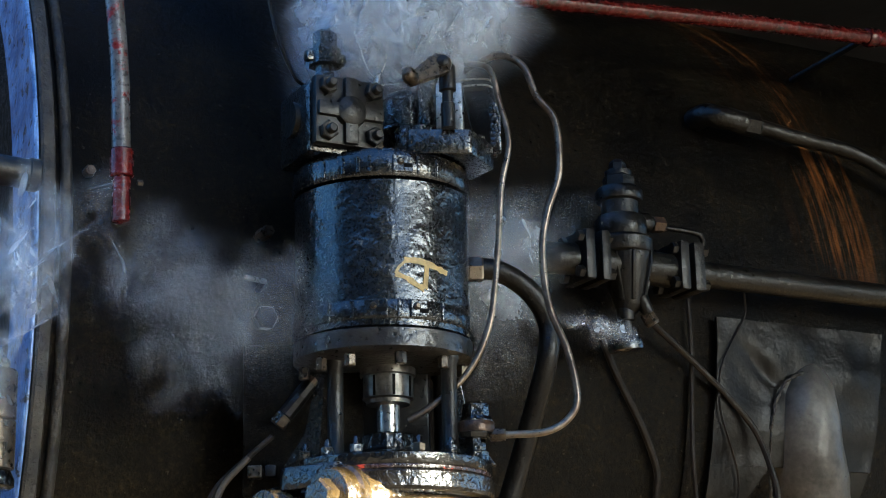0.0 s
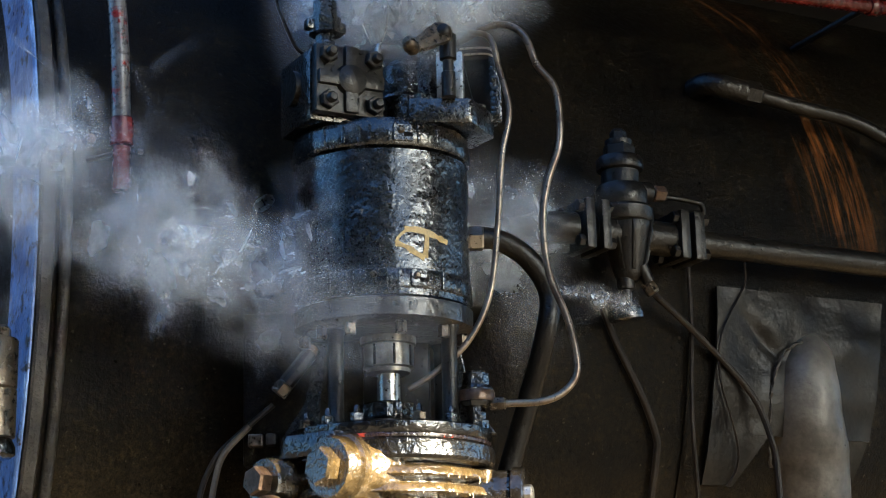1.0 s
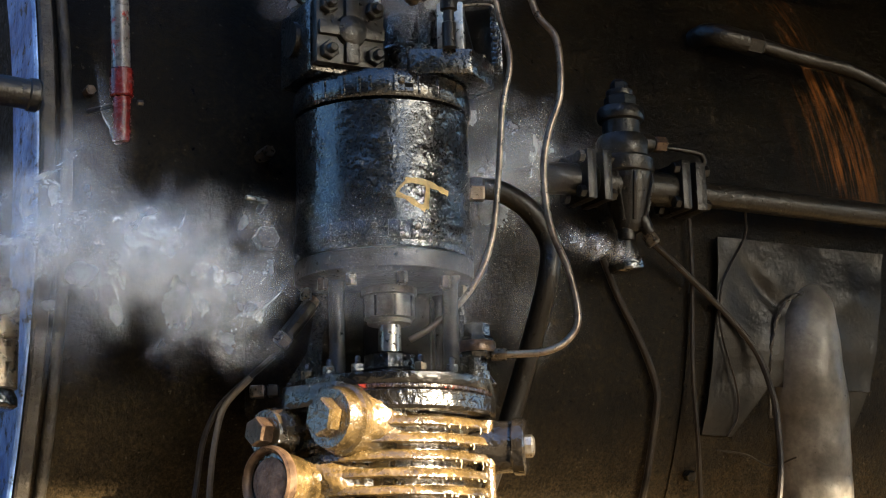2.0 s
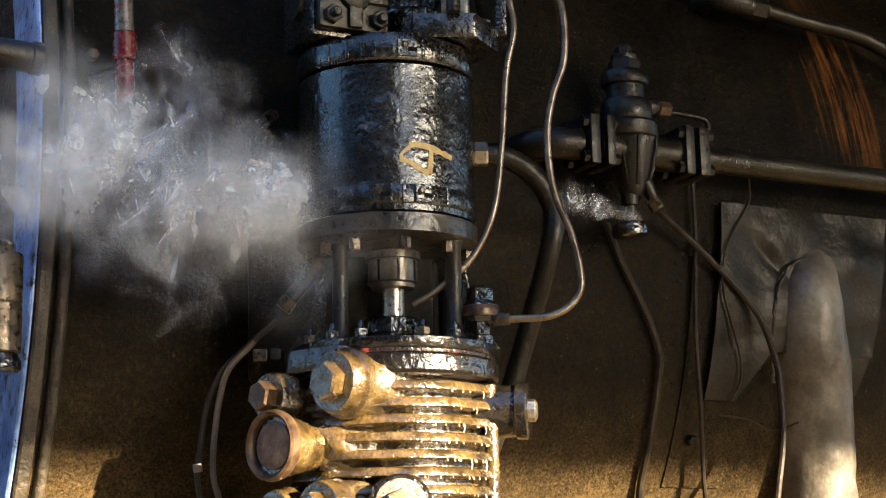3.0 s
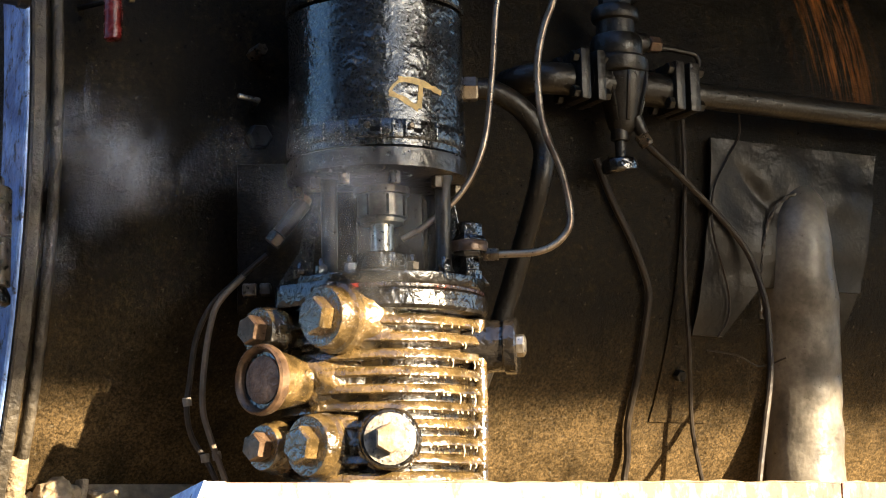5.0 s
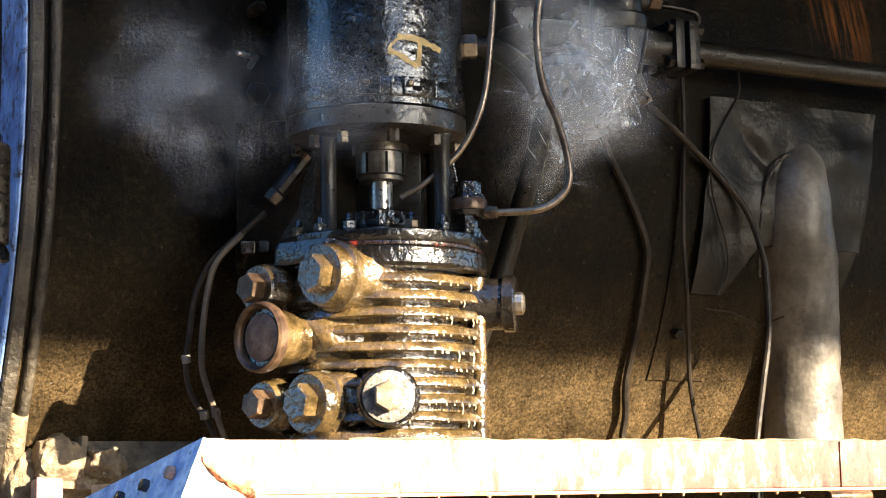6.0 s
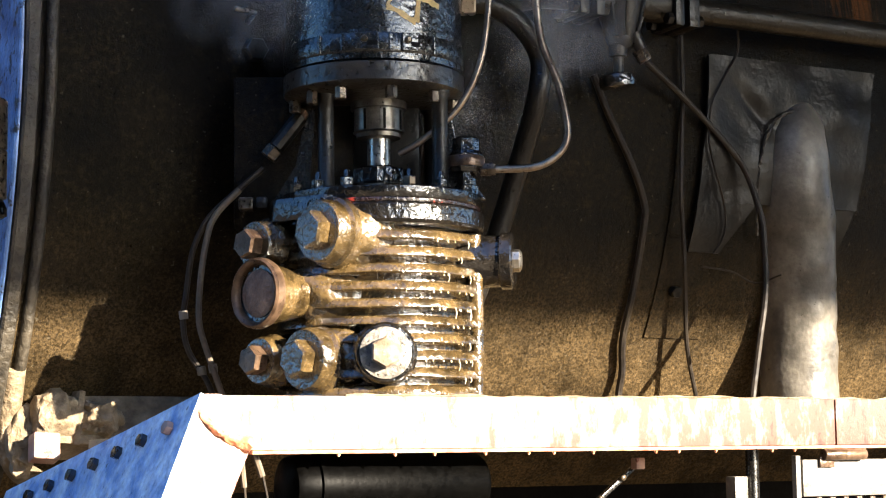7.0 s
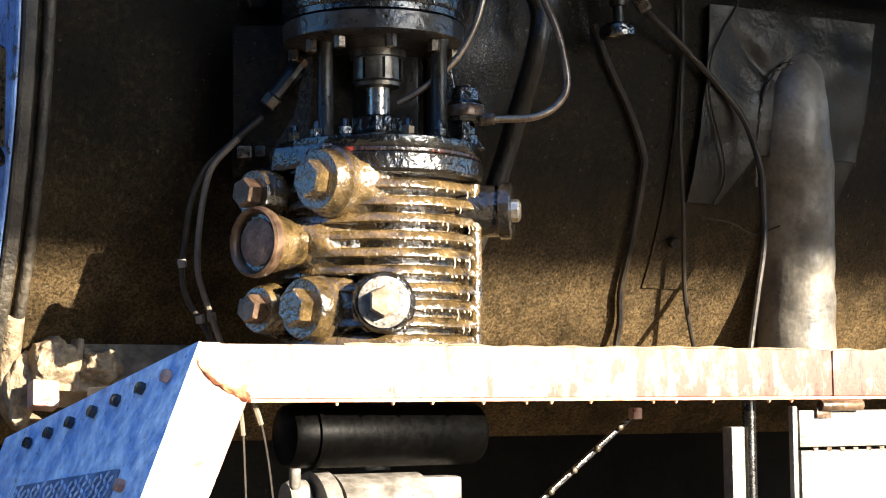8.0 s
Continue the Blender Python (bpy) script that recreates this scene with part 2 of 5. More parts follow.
# near-black that puts deep shade into the colour
M_SHADE = grimy("dead_black_shade", (0.0015, 0.0013, 0.0012), (0.005, 0.0045, 0.004), (0.6, 0.9), bump=(0.003, 0.001), spec=0.12)


# ---------------------------------------------------------------- mesh makers, all in world metres
def thing(name, label, category, at=(0, 0, 0), group="", kind=""):
    e = new(name)
    e.location = at
    return tagged(e, label, category, group, kind)


def base_of(ob):
    p = Vector((0, 0, 0))
    while ob:
        p += ob.location
        ob = ob.parent
    return p


def part(name, bm, material, parent=None, label="", smooth=True, at=None):
    """Links a bmesh, made in world metres, as one mesh object."""
    bmesh.ops.recalc_face_normals(bm, faces=bm.faces[:])
    me = bpy.data.meshes.new(name)
    shift = base_of(parent) + (Vector(at) - base_of(parent) if at else Vector((0, 0, 0)))
    bmesh.ops.translate(bm, verts=bm.verts[:], vec=-shift)
    bm.to_mesh(me)
    bm.free()
    me.materials.append(material)
    if smooth:
        me.polygons.foreach_set("use_smooth", [True] * len(me.polygons))
        me.set_sharp_from_angle(angle=radians(38))
    ob = new(name, me)
    if parent:
        ob.parent = parent
    if at:
        ob.location = Vector(at) - base_of(parent)
    if label:
        ob["label"] = label
    return ob


def axes(direction, up=(0, 0, 1)):
    z = Vector(direction).normalized()
    x = Vector(up).cross(z)
    x = x.normalized() if x.length > 1e-4 else Vector((1, 0, 0))
    return Matrix((x, z.cross(x), z)).transposed().to_4x4()


def lathe(profile, at=(0, 0, 0), direction=(0, 0, 1), seg=40, bm=None, spin=0.0):
    """Turns (radius, height) about the direction; ends are capped."""
    bm = bm or bmesh.new()
    m = Matrix.Translation(at) @ axes(direction)
    rings = []
    for r, h in profile:
        rings.append([bm.verts.new(m @ Vector((r * math.cos(spin + 2 * math.pi * k / seg), r * math.sin(spin + 2 * math.pi * k / seg), h))) for k in range(seg)])
    for a, b in zip(rings, rings[1:]):
        for k in range(seg):
            bm.faces.new((a[k], a[(k + 1) % seg], b[(k + 1) % seg], b[k]))
    bm.faces.new(rings[0][::-1])
    bm.faces.new(rings[-1])
    return bm


def ring_of(profile, at=(0, 0, 0), direction=(0, 0, 1), seg=48, bm=None):
    """Turns a closed outline (radius, height) about the direction."""
    bm = bm or bmesh.new()
    m = Matrix.Translation(at) @ axes(direction)
    rings = [[bm.verts.new(m @ Vector((r * math.cos(2 * math.pi * k / seg), r * math.sin(2 * math.pi * k / seg), h))) for k in range(seg)] for r, h in profile]
    n = len(rings)
    for i in range(n):
        a, b = rings[i], rings[(i + 1) % n]
        for k in range(seg):
            bm.faces.new((a[k], a[(k + 1) % seg], b[(k + 1) % seg], b[k]))
    return bm


def hexnut(at, direction, r, h, bm=None, spin=0.0):
    return lathe([(r * 0.92, 0), (r, h * 0.08), (r, h * 0.86), (r * 0.88, h)], at, direction, 6, bm, spin)


def box(centre, size, turn=None, bevel=0.004, bm=None, taper=1.0):
    one = bmesh.new()
    bmesh.ops.create_cube(one, size=1)
    for v in one.verts:
        k = taper if v.co.z < 0 else 1.0
        v.co = Vector((v.co.x * size[0] * k, v.co.y * size[1] * k, v.co.z * size[2]))
    if bevel:
        bmesh.ops.bevel(one, geom=one.edges[:], offset=bevel, segments=2, affect="EDGES", profile=0.6)
    m = Matrix.Translation(centre) @ (turn or Matrix())
    bmesh.ops.transform(one, matrix=m, verts=one.verts[:])
    if bm is None:
        return one
    return join(bm, one)


def join(bm, other):
    tmp = bpy.data.meshes.new("tmp")
    other.to_mesh(tmp)
    other.free()
    bm.from_mesh(tmp)
    bpy.data.meshes.remove(tmp)
    return bm


def smooth_line(points, steps=8):
    """A Catmull-Rom line through the points."""
    p = [Vector(q) for q in points]
    p = [2 * p[0] - p[1], *p, 2 * p[-1] - p[-2]]
    out = []
    for i in range(1, len(p) - 2):
        a, b, c, d = p[i - 1:i + 3]
        for s in range(steps):
            t = s / steps
            out.append(0.5 * (2 * b + (c - a) * t + (2 * a - 5 * b + 4 * c - d) * t * t + (3 * b - a - 3 * c + d) * t ** 3))
    return out + [p[-2]]


def tube(points, radius, seg=10, steps=8, bm=None):
    """A round tube; radius may be a number or a function of the share of its length."""
    bm = bm or bmesh.new()
    line = smooth_line(points, steps) if steps > 1 else [Vector(q) for q in points]
    rings, side = [], None
    for i, p in enumerate(line):
        d = (line[min(i + 1, len(line) - 1)] - line[max(i - 1, 0)]).normalized()
        side = (side - d * side.dot(d)).normalized() if side else d.orthogonal().normalized()
        up = d.cross(side)
        r = radius(i / (len(line) - 1)) if callable(radius) else radius
        rings.append([bm.verts.new(p + r * (math.cos(2 * math.pi * k / seg) * side + math.sin(2 * math.pi * k / seg) * up)) for k in range(seg)])
    for a, b in zip(rings, rings[1:]):
        for k in range(seg):
            bm.faces.new((a[k], a[(k + 1) % seg], b[(k + 1) % seg], b[k]))
    bm.faces.new(rings[0][::-1])
    bm.faces.new(rings[-1])
    return bm


def slab(outline, normal, thick, bevel=0.0, bm=None):
    """A flat plate from an outline in space, thickened along the normal."""
    one = bmesh.new()
    n = Vector(normal).normalized() * thick
    a = [one.verts.new(Vector(p)) for p in outline]
    b = [one.verts.new(Vector(p) + n) for p in outline]
    one.faces.new(a)
    one.faces.new(b[::-1])
    k = len(a)
    for i in range(k):
        one.faces.new((a[i], b[i], b[(i + 1) % k], a[(i + 1) % k]))
    if bevel:
        bmesh.ops.bevel(one, geom=one.edges[:], offset=bevel, segments=2, affect="EDGES", profile=0.6)
    return one if bm is None else join(bm, one)


# ---------------------------------------------------------------- the setting
BR, BY, BZ = 1.30, 1.60, 2.497          # the boiler: radius, axis


def skin(x, z, proud=0.0):
    """A point on the boiler's near side."""
    return Vector((x, BY - math.sqrt((BR + proud) ** 2 - (z - BZ) ** 2), z))


def curved_sheet(x0, x1, z0, z1, proud, thick, nx=8, nz=20, x_at=None, rough=0.0):
    """A sheet that lies along the boiler's round."""
    bm = bmesh.new()
    rows = []
    for layer in (proud, proud - thick):
        grid = []
        for j in range(nz + 1):
            z = z0 + (z1 - z0) * j / nz
            a, b = (x0, x1) if x_at is None else x_at(j / nz)
            grid.append([bm.verts.new(skin(a + (b - a) * i / nx, z, layer + (rough * noise.noise((a + (b - a) * i / nx * 9, z * 9, 3)) if rough else 0))) for i in range(nx + 1)])
        rows.append(grid)
    f, b = rows
    for j in range(nz):
        for i in range(nx):
            bm.faces.new((f[j][i], f[j][i + 1], f[j + 1][i + 1], f[j + 1][i]))
            bm.faces.new((b[j][i], b[j + 1][i], b[j + 1][i + 1], b[j][i + 1]))
        bm.faces.new((f[j][0], f[j + 1][0], b[j + 1][0], b[j][0]))
        bm.faces.new((f[j][nx], b[j][nx], b[j + 1][nx], f[j + 1][nx]))
    for i in range(nx):
        bm.faces.new((f[0][i], b[0][i], b[0][i + 1], f[0][i + 1]))
        bm.faces.new((f[nz][i], f[nz][i + 1], b[nz][i + 1], b[nz][i]))
    return bm


bm = bmesh.new()
bmesh.ops.create_grid(bm, x_segments=60, y_segments=60, size=1)
for v in bm.verts:
    v.co = Vector((v.co.x * 400, v.co.y * 400, 0))
tagged(part("ground", bm, M_GROUND), "sunlit pale ballast gravel yard ground", "ground", kind="structure")

# the round of the smokebox and boiler, from its front edge on
boiler = thing("wall_boiler", "sooty oil-stained riveted boiler side with rust runs", "boiler", (0, BY, BZ), kind="structure")
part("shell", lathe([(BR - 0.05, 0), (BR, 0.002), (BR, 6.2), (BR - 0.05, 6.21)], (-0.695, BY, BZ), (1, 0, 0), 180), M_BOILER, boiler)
part("rim", ring_of([(BR - 0.045, 0), (BR + 0.028, 0), (BR + 0.032, 0.005), (BR + 0.032, 0.026), (BR + 0.026, 0.030), (BR - 0.04, 0.03)], (-0.722, BY, BZ), (1, 0, 0), 160), M_RIM, boiler, "flaking flanged rim of the smokebox")
part("front_ring", ring_of([(BR - 0.14, 0), (BR + 0.020, 0), (BR + 0.024, 0.004), (BR + 0.024, 0.008), (BR - 0.14, 0.008)], (-0.733, BY, BZ), (1, 0, 0), 160), M_RING, boiler, "cracked grey paint on the ring's front, tinted with the sky's blue")
part("rib", tube([skin(-0.665, BZ + 1.1 - 0.075 * k, 0.006) for k in range(30)], 0.012, 10, 1), M_RIM, boiler, "round bead along the rim")

# unseen slab, added overhead to block the sun: it shades the upper half
roof = box((4.9, -0.51, 4.71), (9.44, 16.86, 0.16), bevel=0.01)
tagged(part("roof_unseen_blocker", roof, M_BLOCKER, smooth=False), "unseen dark slab overhead that casts the shade line", "roof", kind="structure")
# backing wall, added and coloured near-black so that it stays dark
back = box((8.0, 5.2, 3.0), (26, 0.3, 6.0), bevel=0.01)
tagged(part("wall_back", back, M_SHADE, smooth=False), "dead-black wall added behind the engine, dark by colour", "wall", kind="structure")

# unseen dark wall, added for a dark band in the barrel's reflection
dark_block = box((-7.3, -4.2, 2.9), (7.8, 0.4, 5.8), pose(0, 0, 0, 0, 0, -58), 0.01)
tagged(part("wall_reflection_block", dark_block, M_BLOCKER, smooth=False), "unseen dark wall added to darken the pump's reflections", "wall", kind="structure")

# unseen brown slabs, added to mask low sky; the gap feeds the barrel's highlight
sky_mask = thing("wall_sky_mask", "unseen brown slabs added to mask the sky, with a gap between them", "building", (7, -25, 0), kind="structure")
for x0, x1 in ((-26, -2.0), (17.0, 37)):
    part("mask_slab", box(((x0 + x1) / 2, -25, 8.5), (x1 - x0, 0.5, 17), bevel=0.02), M_MASK, sky_mask, smooth=False)
    for k in range(int((x1 - x0) / 3)):
        for z in (2.4, 6.2, 10.0, 13.8):
            part("mask_relief", box((x0 + 1.5 + 3 * k, -24.72, z), (1.3, 0.10, 2.0), None, 0.01), M_MASK, sky_mask, smooth=False)

# ---------------------------------------------------------------- the air pump
PX, PY = -0.087, 0.046
FRONT = Vector((-0.4695, -0.8829, 0))     # the pump's working side
SIDE = Vector((0.8829, -0.4695, 0))


def at_pump(u, d, z):
    """u metres to the pump's side, d metres to its front."""
    return Vector((PX, PY, z)) + SIDE * u + FRONT * d


def round_pump(angle, r, z):
    """A point at the angle (degrees from the front, towards the side)."""
    a = radians(angle)
    return at_pump(r * math.sin(a), r * math.cos(a), z)


def way_of(angle):
    a = radians(angle)
    return SIDE * math.sin(a) + FRONT * math.cos(a)


pump = thing("air_pump", "oil-soaked black steam-driven air pump with finned lower cylinder", "air pump", (PX, PY, 1.66))
AX = (PX, PY, 0)
SHIFT = -0.0085                          # the steam cylinder stands a little off the axis
AXS = at_pump(SHIFT, 0, 0)


def round_barrel(angle, r, z):
    return round_pump(angle, r, z) + SIDE * SHIFT


# steam cylinder
part("steam_cylinder", lathe([(0.155, 2.35), (0.173, 2.352), (0.1745, 2.40), (0.1735, 2.52), (0.1742, 2.63), (0.1745, 2.637), (0.160, 2.639)], AXS, seg=96), M_BLACK, pump)
part("top_flange", lathe([(0.160, 2.642), (0.176, 2.644), (0.179, 2.649), (0.179, 2.687), (0.174, 2.695), (0.150, 2.698), (0.145, 2.709), (0.02, 2.715)], AXS, seg=96), M_BLACK, pump)
part("lower_band", ring_of([(0.168, 2.362), (0.1765, 2.364), (0.178, 2.368), (0.178, 2.396), (0.176, 2.400), (0.168, 2.402)], AXS, seg=96), M_BLACK, pump)
part("bottom_flange", lathe([(0.130, 2.300), (0.169, 2.306), (0.176, 2.312), (0.177, 2.346), (0.169, 2.350)], AXS, seg=96), M_FLANGE, pump, "dull brown-grey bottom flange")
for a in (-48, -22, 14, 50, 88, 128, 168, -152, -118, -84):
    part("flange_bolt", hexnut(round_barrel(a, 0.154, 2.280), (0, 0, 1), 0.0115, 0.024, spin=a), M_BOLT, pump, smooth=False)
# clamp plates, straps and rivets on the two bands
for a, z, w in ((15.5, 2.667, 0.040), (-2.0, 2.382, 0.044), (24, 2.382, 0.034)):
    bm = box((0, 0, 0), (w, 0.010, 0.034), bevel=0.002)
    bmesh.ops.transform(bm, matrix=Matrix.Translation(round_barrel(a, 0.179, z)) @ axes(way_of(a)) @ pose(0, 0, 0, 90, 0, 0), verts=bm.verts[:])
    lug = part("clamp_lug", bm, M_BLACK, pump, smooth=False)
    part("rivet", lathe([(0.007, 0), (0.007, 0.003), (0.004, 0.006)], round_barrel(a - 1.5, 0.184, z + 0.004), way_of(a), 12), M_BOLT, lug)
    # the slot's shade, drawn as a dark strip on the lug
    part("slot_shade", box(round_barrel(a + 3.0, 0.1838, z - 0.004), (0.018, 0.009, 0.001), axes(way_of(a)), 0.0), M_SHADE, lug, smooth=False)
for a, z in ((-36, 2.667), (-22, 2.667), (-12, 2.667), (-5, 2.667), (26, 2.667), (40, 2.667), (-33, 2.382), (-17, 2.382), (12, 2.382), (42, 2.382)):
    bm = box((0, 0, 0), (0.007, 0.006, 0.036), bevel=0.002)
    bmesh.ops.transform(bm, matrix=Matrix.Translation(round_barrel(a, 0.1785, z)) @ axes(way_of(a)) @ pose(0, 0, 0, 90, 0, 0), verts=bm.verts[:])
    part("band_cleat", bm, M_BLACK, pump, smooth=False)


# chalk figure on the barrel
def stroke(pts, w):
    bm = bmesh.new()
    line = smooth_line([(a, z, 0) for a, z in pts], 6)
    left, right = [], []
    for i, p in enumerate(line):
        d = (line[min(i + 1, len(line) - 1)] - line[max(i - 1, 0)])
        d = Vector((d.x * 0.00305, d.y, 0)).normalized()
        n = Vector((-d.y, d.x, 0)) * w * (0.8 + 0.35 * noise.noise((p.x * 0.3, p.y * 60, 1)))
        for s, lst in ((1, left), (-1, right)):
            lst.append(bm.verts.new(round_barrel(p.x + s * n.x / 0.00305, 0.1757, p.y + s * n.y)))
    for i in range(len(line) - 1):
        bm.faces.new((left[i], left[i + 1], right[i + 1], right[i]))
    return bm


marks = stroke([(15.9, 2.4765), (23.3, 2.4769), (30.6, 2.4737), (38.6, 2.467), (47.2, 2.4602)], 0.0068)
join(marks, stroke([(31.0, 2.4705), (30.4, 2.446), (29.1, 2.4235)], 0.0066))
join(marks, stroke([(29.1, 2.4235), (23.7, 2.4297), (17.9, 2.4405), (10.1, 2.4494)], 0.007))
join(marks, stroke([(10.1, 2.4494), (12.3, 2.4617), (16.6, 2.4744)], 0.0032))
part("chalk_mark", marks, M_CHALK, pump, "yellow hand-painted figure")

# rods and glands between the cylinders
part("piston_rod", lathe([(0.0225, 2.12), (0.0225, 2.31)], AX, seg=28), M_STEEL, pump, "bright steel piston rod")
gland = part("upper_gland", lathe([(0.046, 2.238), (0.050, 2.241), (0.050, 2.284), (0.055, 2.286), (0.055, 2.305)], AX, seg=36), M_GLAND, pump, "worn grey steel gland nut")
# shade of the gland's notches, drawn as dark strips without cuts
for a in range(-75, 285, 45):
    part("notch_shade", box(round_pump(a, 0.0492, 2.262), (0.005, 0.040, 0.004), axes(way_of(a)), 0.0), M_SHADE, gland, smooth=False)
part("gland_collar", lathe([(0.030, 2.228), (0.043, 2.230), (0.044, 2.238), (0.040, 2.240)], AX, seg=36), M_GLAND, gland)
part("lower_gland", lathe([(0.062, 2.118), (0.062, 2.132), (0.054, 2.136), (0.056, 2.140), (0.056, 2.166), (0.050, 2.170), (0.026, 2.171)], AX, seg=12), M_TAR, pump, smooth=False)
for a, r in ((-50, 0.128), (57, 0.142), (130, 0.135), (-130, 0.135)):
    p = round_pump(a, r, 2.10)
    part("column", lathe([(0.021, 0), (0.021, 0.02), (0.0155, 0.03), (0.0155, 0.19), (0.021, 0.2), (0.021, 0.21)], p, seg=18), M_IRON, pump)
# the frame web behind
for u0, sgn in ((-0.165, 1), (0.16, -1)):
    part("frame_web", slab([at_pump(u0 - 0.05 * sgn, -0.05, 2.11), at_pump(u0 + 0.03 * sgn, -0.05, 2.11), at_pump(u0 + 0.045 * sgn, -0.05, 2.30), at_pump(u0 + 0.02 * sgn, -0.05, 2.30), at_pump(u0 + 0.005 * sgn, -0.05, 2.18)], FRONT, 0.03, 0.004), M_BLACK, pump, smooth=False)

# lid of the air cylinder, with its red gasket
part("upper_lid", lathe([(0.17, 2.085), (0.196, 2.087), (0.199, 2.092), (0.198, 2.108), (0.188, 2.113), (0.15, 2.118), (0.10, 2.120), (0.02, 2.121)], AX, seg=60), M_TAR, pump, "tar-wet black lid")
part("gasket", ring_of([(0.16, 2.079), (0.1975, 2.079), (0.1985, 2.083), (0.1975, 2.086), (0.16, 2.086)], AX, seg=60), M_GASKET, pump, "red gasket edge")
part("lower_flange", lathe([(0.16, 2.036), (0.198, 2.040), (0.203, 2.046), (0.203, 2.073), (0.197, 2.078), (0.16, 2.079)], AX, seg=60), M_TAR, pump)
for a in (-60, -38, -18, 20, 42, 74, 110, 150, -150, -110):
    p = round_pump(a, 0.178, 2.112)
    nut = part("lid_nut", hexnut(p, (0, 0, 1), 0.0125, 0.016, spin=a), M_BOLT if a in (-60, 20) else M_TAR, pump, smooth=False)
    part("stud", lathe([(0.006, 0), (0.006, 0.026), (0.004, 0.030)], p, seg=10), M_TAR, nut)
# wing of the lid towards the front left
part("lid_wing", slab([at_pump(-0.205, 0.02, 2.05), at_pump(-0.20, 0.12, 2.05), at_pump(-0.10, 0.19, 2.05), at_pump(-0.02, 0.16, 2.05), at_pump(-0.06, -0.02, 2.05)], (0, 0, 1), 0.045, 0.008), M_TAR, pump)

# finned air cylinder
part("air_cylinder", lathe([(0.165, 1.66), (0.168, 1.67), (0.168, 2.03), (0.165, 2.036)], AX, seg=60), M_WET, pump, "oil-soaked golden-brown casting")
FIN_Z = [2.018 - 0.0318 * k for k in range(11)]
for k, z in enumerate(FIN_Z):
    bm = ring_of([(0.160, -0.0125), (0.190, -0.0100), (0.1985, -0.0088), (0.2012, -0.0068), (0.2012, -0.0045), (0.1990, 0.0010), (0.1966, 0.0062), (0.1935, 0.0088), (0.187, 0.0102), (0.160, 0.0125)], (PX, PY, z), seg=80)
    for v in bm.verts:
        s = Vector((v.co.x * 14, v.co.y * 14, v.co.z * 9 + k))
        v.co.z += 0.0022 * noise.noise(s)
    part("fin", bm, M_WET, pump)
rib = tube([round_pump(70, 0.193, 2.03), round_pump(70, 0.196, 1.85), round_pump(70, 0.196, 1.72), round_pump(70, 0.215, 1.69), round_pump(70, 0.26, 1.672)], lambda s: 0.013 + 0.008 * max(0, s - 0.75) * 4, 12)
for v in rib.verts:
    v.co += 0.004 * Vector(noise.noise_vector(v.co * 22))
part("side_rib", rib, M_WET, pump)
foot = slab([at_pump(-0.20, 0.10, 1.655), at_pump(0.10, 0.20, 1.655), at_pump(0.33, 0.10, 1.655), at_pump(0.33, -0.12, 1.655), at_pump(-0.2, -0.14, 1.655)], (0, 0, 1), 0.02, 0.006)
part("foot", foot, M_WET, pump)

# swelling of the casting where fins and chest meet
def swell(centre, size, seed):
    bm = bmesh.new()
    bmesh.ops.create_icosphere(bm, subdivisions=4, radius=1)
    for v in bm.verts:
        k = 1 + 0.10 * noise.noise(v.co * 2.2 + Vector((seed, 0, 0))) + 0.05 * noise.noise(v.co * 6)
        v.co = Vector(centre) + Vector((v.co.x * size[0], v.co.y * size[1], v.co.z * size[2])) * k
    return bm


part("casting_swell", swell(round_pump(-40, 0.125, 1.915), (0.088, 0.085, 0.075), 1), M_WET, pump)
part("casting_swell", swell(round_pump(-30, 0.135, 2.005), (0.075, 0.075, 0.045), 2), M_WET, pump)
part("casting_swell", swell(round_pump(-32, 0.135, 1.80), (0.078, 0.078, 0.075), 3), M_WET, pump)

# valve chest with its screw caps
CAP = Vector((-0.94, -0.342, 0)).normalized()
ACROSS = Vector((0.342, -0.94, 0)).normalized()


def chest(a, b, z):
    return Vector((PX, PY, z)) + CAP * a + ACROSS * b


for z in (2.015, 1.79):
    bm = box(chest(0.115, -0.03, z), (0.12, 0.25, 0.10), axes((0, 0, 1), ACROSS), 0.03)
    part("valve_chest", bm, M_WET, pump)
for a, b, z, r in ((0.245, -0.092, 2.010, 0.047), (0.232, 0.066, 2.022, 0.060), (0.240, -0.084, 1.793, 0.046), (0.225, 0.018, 1.791, 0.060)):
    body = lathe([(r * 1.05, 0.02), (r * 1.15, 0.05), (r * 1.15, a - 0.075), (r * 1.02, a - 0.065), (r * 1.0, a - 0.055), (r * 1.10, a - 0.048), (r * 1.10, a - 0.032), (r * 1.0, a - 0.026), (r * 0.97, a - 0.006), (r * 0.9, a)], chest(0, b, z), CAP, 40)
    cap = part("screw_cap", body, M_WET, pump)
    part("hex_head", hexnut(chest(a - 0.002, b, z), CAP, r * 0.60, 0.030, spin=0.3), M_RUSTY if r < 0.05 else M_WET, cap, "oily brown hex head", smooth=False)
# air inlet with its round filter
z = 1.910
body = lathe([(0.048, 0.08), (0.046, 0.165), (0.041, 0.172), (0.040, 0.205), (0.044, 0.212), (0.052, 0.250), (0.060, 0.288), (0.062, 0.292), (0.052, 0.2925)], chest(0, -0.021, z), CAP, 44)
inlet = part("air_inlet", body, M_WET, pump)
part("rim_ring", ring_of([(0.052, 0.284), (0.063, 0.288), (0.0655, 0.295), (0.0645, 0.306), (0.060, 0.310), (0.055, 0.307), (0.052, 0.300)], chest(0, -0.021, z), CAP, 48), M_RUSTY, inlet, "bright worn brown rim")
